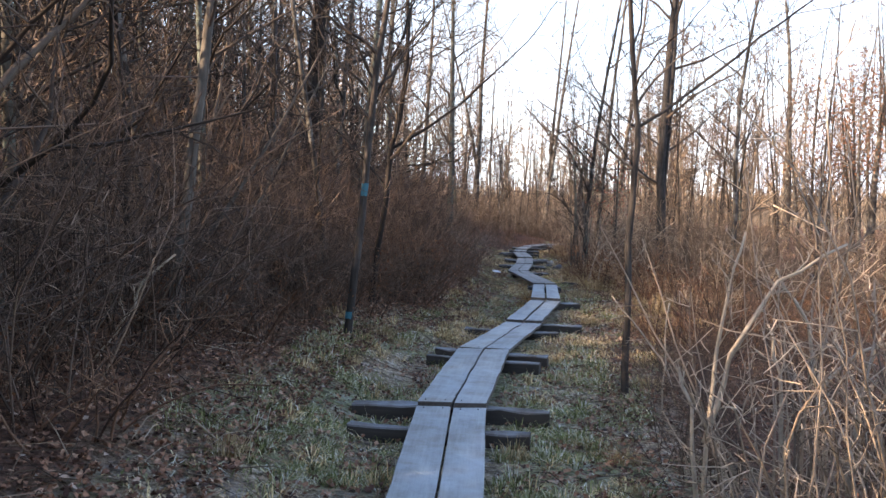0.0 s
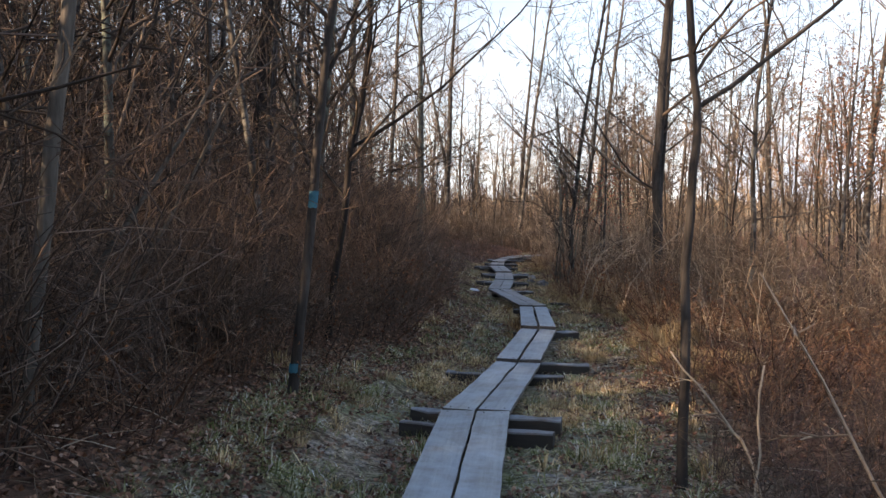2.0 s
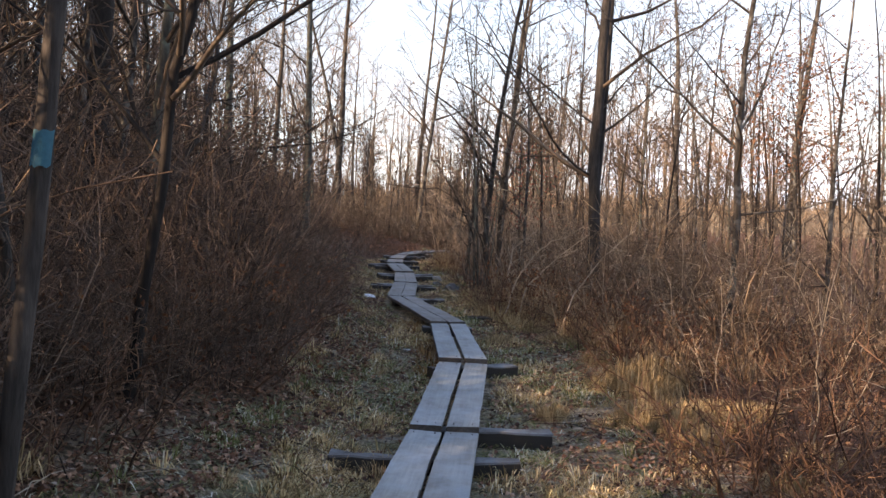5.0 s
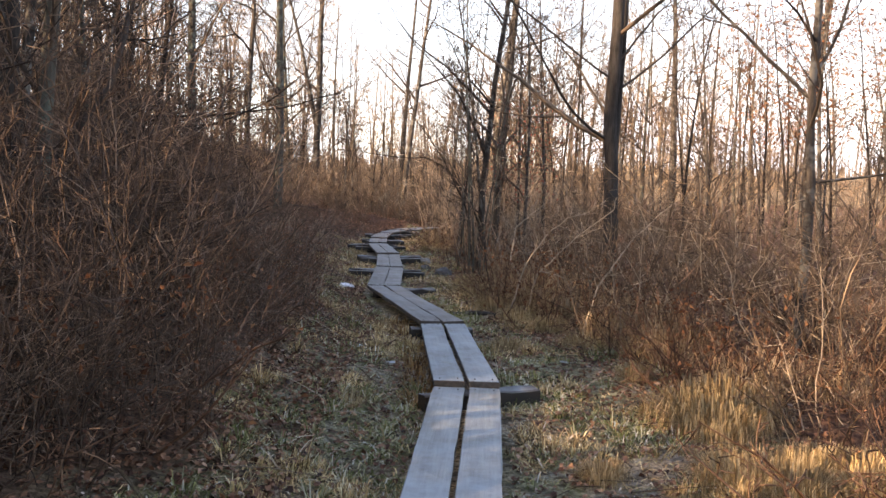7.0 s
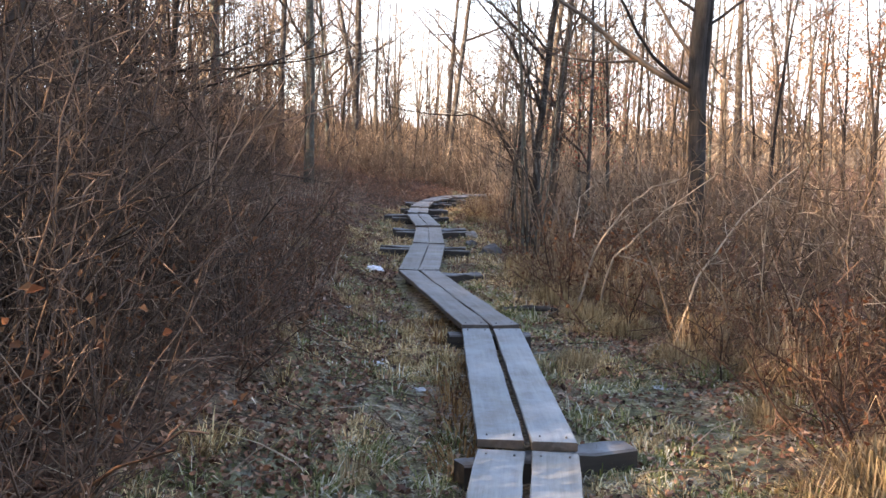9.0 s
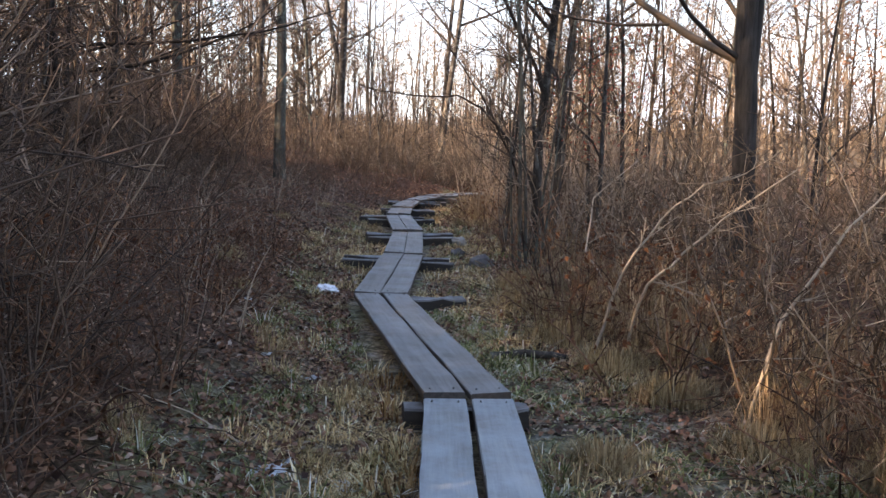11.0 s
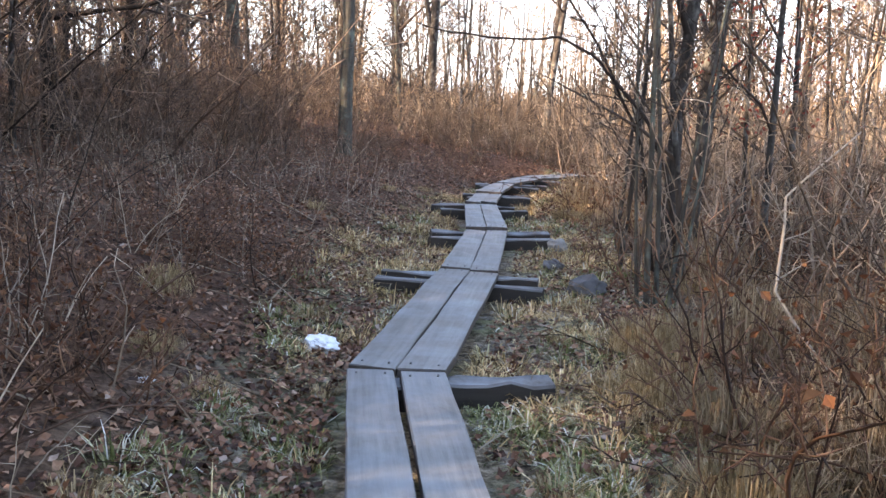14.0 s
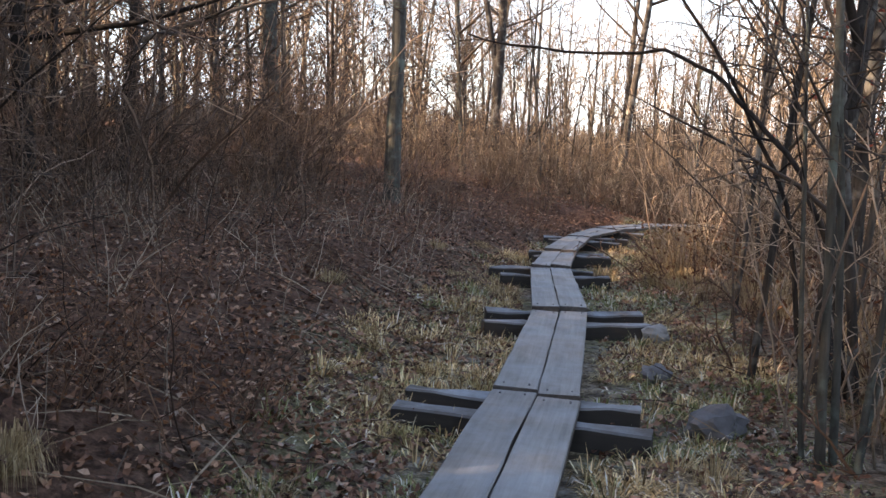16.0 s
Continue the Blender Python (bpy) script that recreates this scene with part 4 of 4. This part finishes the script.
def tussock(x, y, meshes, size, label="clump of dry golden grass"):
    ob = new("grass_tussock")
    for me in rng.choice(meshes):
        part("sheaf", me, ob)
    ob.matrix_basis = pose(x, y, ground_z(x, y), 0, 0, rng.uniform(0, 360)) @ Matrix.Diagonal((size, size, size * rng.uniform(0.85, 1.15), 1))
    tagged(ob, label, "grass", "grass tussocks")


for x, y, s in ((2.95, 13.75, 0.9), (3.15, 13.6, 0.8), (3.42, 15.15, 1.35), (3.65, 15.3, 1.1), (3.35, 14.8, 0.8), (2.25, 14.1, 0.5), (2.6, 17.9, 0.6), (3.4, 18.0, 0.8), (3.3, 18.9, 0.8), (3.15, 19.6, 0.9), (3.0, 20.4, 0.8), (2.95, 21.5, 0.7), (3.1, 21.9, 0.7), (3.05, 22.4, 0.7), (3.3, 22.7, 0.8), (0.4, 22.5, 0.45), (0.62, 21.6, 0.4)):
    tussock(x, y, TUSSOCKS, s)
for _ in range(34):
    y = rng.uniform(11, 35)
    l, r = edges(y)
    x = r + rng.uniform(-0.2, 1.1)
    if clear_of_walk(x, y, 0.5):
        tussock(x, y, TUSSOCKS, rng.uniform(0.45, 0.85))
for _ in range(42):
    y = rng.uniform(15.5, 24)
    l, r = edges(y)
    x = r + rng.uniform(0.1, 1.6)
    tussock(x, y, WEEDS, rng.uniform(0.6, 1.1), "stand of dry tan-brown weeds")
for _ in range(22):
    y = rng.uniform(24, 35)
    l, r = edges(y)
    x = r + rng.uniform(0.1, 1.2)
    tussock(x, y, WEEDS, rng.uniform(0.6, 1.0), "stand of dry tan-brown weeds")
for _ in range(70):
    y = rng.uniform(5, 34)
    l, r = edges(y)
    x = rng.uniform(l - 0.3, r + 0.2)
    if clear_of_walk(x, y, 0.33):
        tussock(x, y, SMALL, rng.uniform(0.5, 1.0), "small tuft of bleached grass")


# rust-coloured grass caught along the edge of the boards
for y in (15.9, 16.35, 16.7, 17.1, 17.5, 17.9, 18.7, 19.2):
    edge = float(np.interp(y, (15.68, 18.48, 21.44), (1.51, 1.815, 1.52)))
    tussock(edge - rng.uniform(0.05, 0.12), y, RUSTY, rng.uniform(1.1, 1.6), "rust-coloured tuft of dead grass at the board's edge")


def oak_leaf(g, p, d, side, size, rng):
    """A curled fallen leaf: a stem end, two lobes a side and a bent tip."""
    up = d.cross(side).normalized() * size
    wide, c1, c2 = size * rng.uniform(0.22, 0.36), rng.uniform(-0.15, 0.4), rng.uniform(-0.15, 0.4)
    i = len(g.v)
    g.v += [p, p + d * (size * 0.38) + side * wide * 0.8 + up * c1, p + d * (size * 0.72) + side * wide + up * c2, p + d * size + up * rng.uniform(-0.1, 0.3),
            p + d * (size * 0.66) - side * wide * 0.9 + up * c1, p + d * (size * 0.3) - side * wide * 0.7 + up * c2]
    g.f += [(i, i + 1, i + 5), (i + 1, i + 4, i + 5), (i + 1, i + 2, i + 4), (i + 2, i + 3, i + 4)]


def lush(x, y):
    """How green and frosted the turf is: most at the start, in patches further on."""
    return float(np.interp(y, (7, 10, 12, 14, 17, 20, 24), (0.8, 0.35, 0.05, 0.2, 0.3, 0.15, 0.1))) + 0.9 * noise.noise((x * 0.8, y * 0.8, 21.0)) + 0.35 * noise.noise((x * 2.6, y * 2.6, 5.0))


def strewn(name, count, kind, mat, label, seed, green=False):
    rng = random.Random(seed)
    g = Geo()
    made = 0
    while made < count:
        y = 2.6 + (33.5 if kind == "turf" else 39.0) * rng.random() ** (1.25 if kind == "turf" else 1.05)
        l, r = edges(y)
        if kind == "turf":
            x = rng.uniform(l + 0.2 + 0.3 * noise.noise((y * 0.9, 2.0, 0.0)), r + 0.15)
            if (lush(x, y) > 0.12) != green and rng.random() < 0.9:
                continue
            if noise.noise((x * 1.1, y * 1.1, 9.0)) < -0.12 and rng.random() < 0.85:
                continue
            if noise.noise((x * 3.1, y * 3.1, 4.0)) < -0.02 and rng.random() < 0.8:
                continue
        else:
            u = rng.random()
            if u < 0.52:
                x = l + 0.75 - 5.5 * rng.random() ** 1.4
            elif u < 0.68:
                x = r - 0.3 + 2.8 * rng.random() ** 1.4
            else:
                x = rng.uniform(l, r)
                if noise.noise((x * 3.1, y * 3.1, 4.0)) > (0.02 if y < 12 else 0.25):
                    continue
        if abs(x - path_x(y)) < 0.3:
            continue
        z = ground_z(x, y)
        a = rng.uniform(0, 6.283)
        if kind == "twig":
            run = rng.uniform(0.15, 0.6)
            p = Vector((x, y, z + 0.012))
            q = Vector((x + math.cos(a) * run, y + math.sin(a) * run, 0))
            q.z = ground_z(q.x, q.y) + rng.uniform(0.01, 0.16)
            if abs(q.x - path_x(q.y)) > 0.4:
                m = p.lerp(q, 0.5) + Vector((rng.uniform(-0.03, 0.03), rng.uniform(-0.03, 0.03), rng.uniform(0, 0.04)))
                g.tube([p, m, q], (rng.uniform(0.002, 0.006), 0.003, 0.0015), 3)
        elif kind == "turf" and rng.random() < 0.012:
            # a tuft: many blades from one foot
            tall = rng.uniform(0.07, 0.17)
            for _ in range(26):
                w, off = rng.uniform(0, 6.283), 0.075 * math.sqrt(rng.random())
                out = rng.uniform(0.1, 1.4)
                blade(g, Vector((x + off * math.cos(w), y + off * math.sin(w), z - 0.005)), Vector((math.cos(w) * out, math.sin(w) * out, 1)).normalized(), tall * rng.uniform(0.6, 1.2), rng.uniform(0.002, 0.0045), rng.uniform(0.3, 1.8))
        elif kind == "turf":
            out = rng.uniform(1.2, 4.5)
            blade(g, Vector((x, y, z - 0.005)), Vector((math.cos(a) * out, math.sin(a) * out, 1)).normalized(), rng.uniform(0.05, 0.17) * (0.7 + 1.5 * max(0.0, noise.noise((x * 2.3, y * 2.3, 1.0)))), rng.uniform(0.002, 0.005), rng.uniform(0.3, 1.8))
        else:
            d = Vector((math.cos(a), math.sin(a), rng.uniform(-0.15, 0.35))).normalized()
            s = Vector((-d.y, d.x, rng.uniform(-0.5, 0.5))).normalized()
            size = rng.uniform(0.024, 0.064)
            oak_leaf(g, Vector((x, y, z + rng.uniform(0.006, 0.03))), d, s, size, rng)
        made += 1
    tagged(new(name, g.mesh(name, mat, False)), label, "ground cover", kind="stuff")


strewn("matted_turf", 76000, "turf", TURF, "matted bleached grass along the boardwalk", 61)
strewn("frosted_turf", 80000, "turf", TURF_GREEN, "short green grass with hoar frost along the boardwalk", 64, True)
strewn("leaf_litter", 125000, "leaf", LEAVES, "fallen brown oak leaves on the ground", 62)
strewn("fallen_twigs", 3200, "twig", SHRUB_TAN, "thin dead twigs lying among the leaves", 63)


# ---- small things ----
def lump(name, mat, x, y, size, flat, seed, label, category, sink=0.3, rough=0.35, cuts=2):
    """A stone, a ball of paper or the like: a rough, flattened ball resting on the ground."""
    bm = bmesh.new()
    bmesh.ops.create_icosphere(bm, subdivisions=cuts + 1, radius=1.0)
    for v in bm.verts:
        k = 1 + rough * noise.noise(v.co * 1.7 + Vector((seed, seed, 0))) + 0.5 * rough * noise.noise(v.co * 4.1 + Vector((0, seed, seed)))
        v.co = Vector((v.co.x * size * k, v.co.y * size * 0.75 * k, v.co.z * size * flat * k))
    me = bpy.data.meshes.new(name)
    bm.to_mesh(me)
    bm.free()
    me.materials.append(mat)
    ob = new(name, me)
    ob.matrix_basis = pose(x, y, ground_z(x, y) + size * flat * (1 - sink), 0, 0, seed * 40)
    return tagged(ob, label, category)


def stick(name, pts, r0, r1, mat, label, category="branch", seed=1, shoots=5, length=0.3):
    """A fallen or leaning branch through a few places, with side twigs."""
    rg = random.Random(seed)
    places = [Vector(q) for q in pts]
    fine = []
    for a, b in zip(places, places[1:]):
        fine += [a.lerp(b, u) + Vector((rg.uniform(-1, 1), rg.uniform(-1, 1), rg.uniform(-1, 1))) * 0.012 for u in (0, 0.33, 0.66)]
    fine.append(places[-1])
    radii = [r0 + (r1 - r0) * i / (len(fine) - 1) for i in range(len(fine))]
    top = thing(name, *places[0], label, category)
    g, t = Geo(), Geo()
    rel = [q - places[0] for q in fine]
    g.tube(rel, radii, 7, True)
    part("limb", g.mesh("limb", mat), top)
    if shoots:
        branchlets(t, rel, radii, shoots, length, rg, 1, 0.003, (0.4, 1.1), 0.25, 0.03)
        tagged(part("twig", t.mesh("twig", mat), top), kind="stuff")
    return top


lump("crumpled_paper", PAPER, 1.3, 22.3, 0.115, 0.42, 3.0, "crumpled white paper lying on the grass", "litter", 0.15, 0.42, 3)
lump("fieldstone", STONE, 3.03, 24.3, 0.16, 0.6, 1.0, "dark rounded fieldstone at the foot of the stems", "stone")
lump("fieldstone", STONE, 2.9, 25.4, 0.12, 0.55, 2.0, "dark rounded fieldstone beside the boardwalk", "stone")
lump("pale_stone", PALE_STONE, 3.1, 26.75, 0.11, 0.7, 5.0, "pale grey stone beside a sleeper end", "stone")
for k, (x, y, size) in enumerate(((1.08, 17.67, 0.12), (1.16, 17.85, 0.07), (1.43, 17.72, 0.09), (1.38, 17.3, 0.07), (1.22, 19.3, 0.08), (0.95, 19.6, 0.06), (3.0, 17.3, 0.07), (0.7, 21.2, 0.06))):
    lump("ice_crust", RIME, x, y, size * 0.75, 0.12, 10.0 + k, "thin crust of white ice on the mud", "ice", 0.2, 0.8)

stick("fallen_log", ((2.4, 19.85, 0.11), (2.62, 19.83, 0.13), (2.9, 19.78, 0.11)), 0.03, 0.024, BARK_GREY, "short rotting log lying in the grass", "log", 3, 0)
stick("leaning_branch", ((3.06, 19.85, 0.02), (3.16, 19.75, 0.47), (3.2, 19.7, 0.69), (3.42, 19.6, 1.07), (3.64, 19.5, 1.28), (3.88, 19.4, 1.37)), 0.0125, 0.004, CANE, "pale dead branch arching out of the thicket", seed=4, shoots=6, length=0.4)
stick("leaning_branch", ((3.28, 19.9, 0.02), (3.35, 19.6, 0.64), (3.54, 19.5, 0.84), (3.72, 19.4, 1.08), (4.1, 19.2, 1.4)), 0.0125, 0.004, CANE, "pale dead branch arching out of the thicket", seed=5, shoots=5, length=0.4)
stick("leaning_branch", ((3.5, 18.4, 0.02), (3.7, 18.5, 0.6), (4.1, 18.6, 1.1), (4.6, 18.7, 1.5)), 0.0125, 0.004, CANE, "pale dead branch arching out of the thicket", seed=6, shoots=5, length=0.4)
stick("leaning_branch", ((3.9, 21.6, 0.05), (3.6, 22.0, 0.6), (3.75, 22.4, 1.05), (4.3, 22.8, 1.4)), 0.0125, 0.004, CANE, "pale dead branch arching out of the thicket", seed=16, shoots=5, length=0.4)
stick("bleached_branch", ((-2.62, 6.8, 0.3), (-2.4, 6.8, 0.58), (-2.21, 6.8, 0.83), (-2.16, 6.8, 1.02), (-1.92, 6.8, 1.23)), 0.014, 0.008, CANE, "bleached crooked branch leaning in the brush", seed=7, shoots=3, length=0.25)
stick("bleached_branch", ((2.05, 8.0, 0.0), (1.9, 8.0, 0.4), (1.74, 8.0, 0.6), (1.46, 8.0, 0.92)), 0.011, 0.005, CANE, "bleached curved branch standing out of the brush", seed=8, shoots=4, length=0.3)
for k, (x, y, z, dx, dz) in enumerate(((1.3, 4.62, 0.0, -0.06, 0.92), (1.33, 4.6, 0.5, 0.5, 1.0), (1.72, 4.6, 0.0, -0.05, 1.15), (1.7, 4.62, 0.4, 0.6, 0.7), (2.1, 4.8, 0.0, 0.25, 1.3), (1.5, 5.2, 0.0, 0.15, 1.6), (2.1, 5.0, 0.0, -0.2, 1.4))):
    z0 = ground_z(x, y) - 0.03 if z == 0 else z
    stick("bleached_branch", ((x, y, z0), (x + dx * 0.2, y, z0 + dz * 0.45), (x + dx * 0.65, y + 0.05, z0 + dz * 0.8), (x + dx * 1.4, y + 0.12, z0 + dz)), 0.0155, 0.006, CANE, "pale crooked cane standing by the trail", "cane", 20 + k, 5, 0.3)

# a long low limb reaching over the trail from a tree in the right-hand thicket
stick("low_limb", ((3.9, 25.05, 0.1), (3.75, 25.1, 1.0), (3.61, 25.2, 1.4), (3.35, 25.4, 1.75), (3.13, 25.5, 1.98), (2.87, 25.6, 2.11), (2.45, 25.8, 2.11), (1.92, 26.0, 2.16), (1.64, 26.2, 2.25)), 0.02, 0.006, BARK_DARK, "dark stem bent over into a long level limb", "tree", 9, 12, 0.5)
stick("low_limb", ((3.75, 25.3, 0.1), (3.6, 25.4, 1.2), (3.3, 25.5, 1.85), (3.05, 25.6, 2.3), (2.6, 25.8, 2.9)), 0.017, 0.008, BARK_DARK, "dark stem slanting up over the trail", "tree", 10, 12, 0.5)

stick("cut_cane", ((1.8, 7.5, ground_z(1.8, 7.5) - 0.05), (1.81, 7.5, 0.45), (1.83, 7.51, 0.92)), 0.007, 0.0055, CANE, "pale cut cane standing by the trail", "cane", 11, 0)


def leafy_tree(x, y, seed, height, radius, mat, count, z0, z1, spread, size, label):
    t = key_tree(x, y, seed, height, radius, limbs=13, depth=2, low=0.2, label=label)
    rg = random.Random(seed)
    g = Geo()
    for _ in range(count):
        p = Vector((rg.gauss(0, spread), rg.gauss(0, spread), rg.uniform(z0, z1)))
        d = Vector((rg.uniform(-1, 1), rg.uniform(-1, 1), rg.uniform(-1, 0.2))).normalized()
        g.leaf(p, d, d.orthogonal().normalized(), size * rg.uniform(0.6, 1.3), size * 0.32)
    tagged(part("foliage", g.mesh("foliage", mat, False), t, "clinging dry leaves"), kind="stuff")


leafy_tree(4.85, 26.4, 601, 5.0, 0.03, REDLEAF, 420, 1.2, 3.1, 0.4, 0.06, "thin sapling still holding red leaves")
leafy_tree(16.8, 36.8, 602, 10.0, 0.1, RUSSET, 1500, 3.2, 8.0, 1.5, 0.13, "young oak still holding russet leaves")
leafy_tree(13.5, 30.5, 603, 8.0, 0.07, RUSSET, 700, 2.6, 6.0, 1.0, 0.11, "young oak still holding russet leaves")
leafy_tree(-7.5, 21.0, 604, 9.0, 0.08, RUSSET, 700, 4.0, 7.5, 1.0, 0.1, "young oak still holding russet leaves")
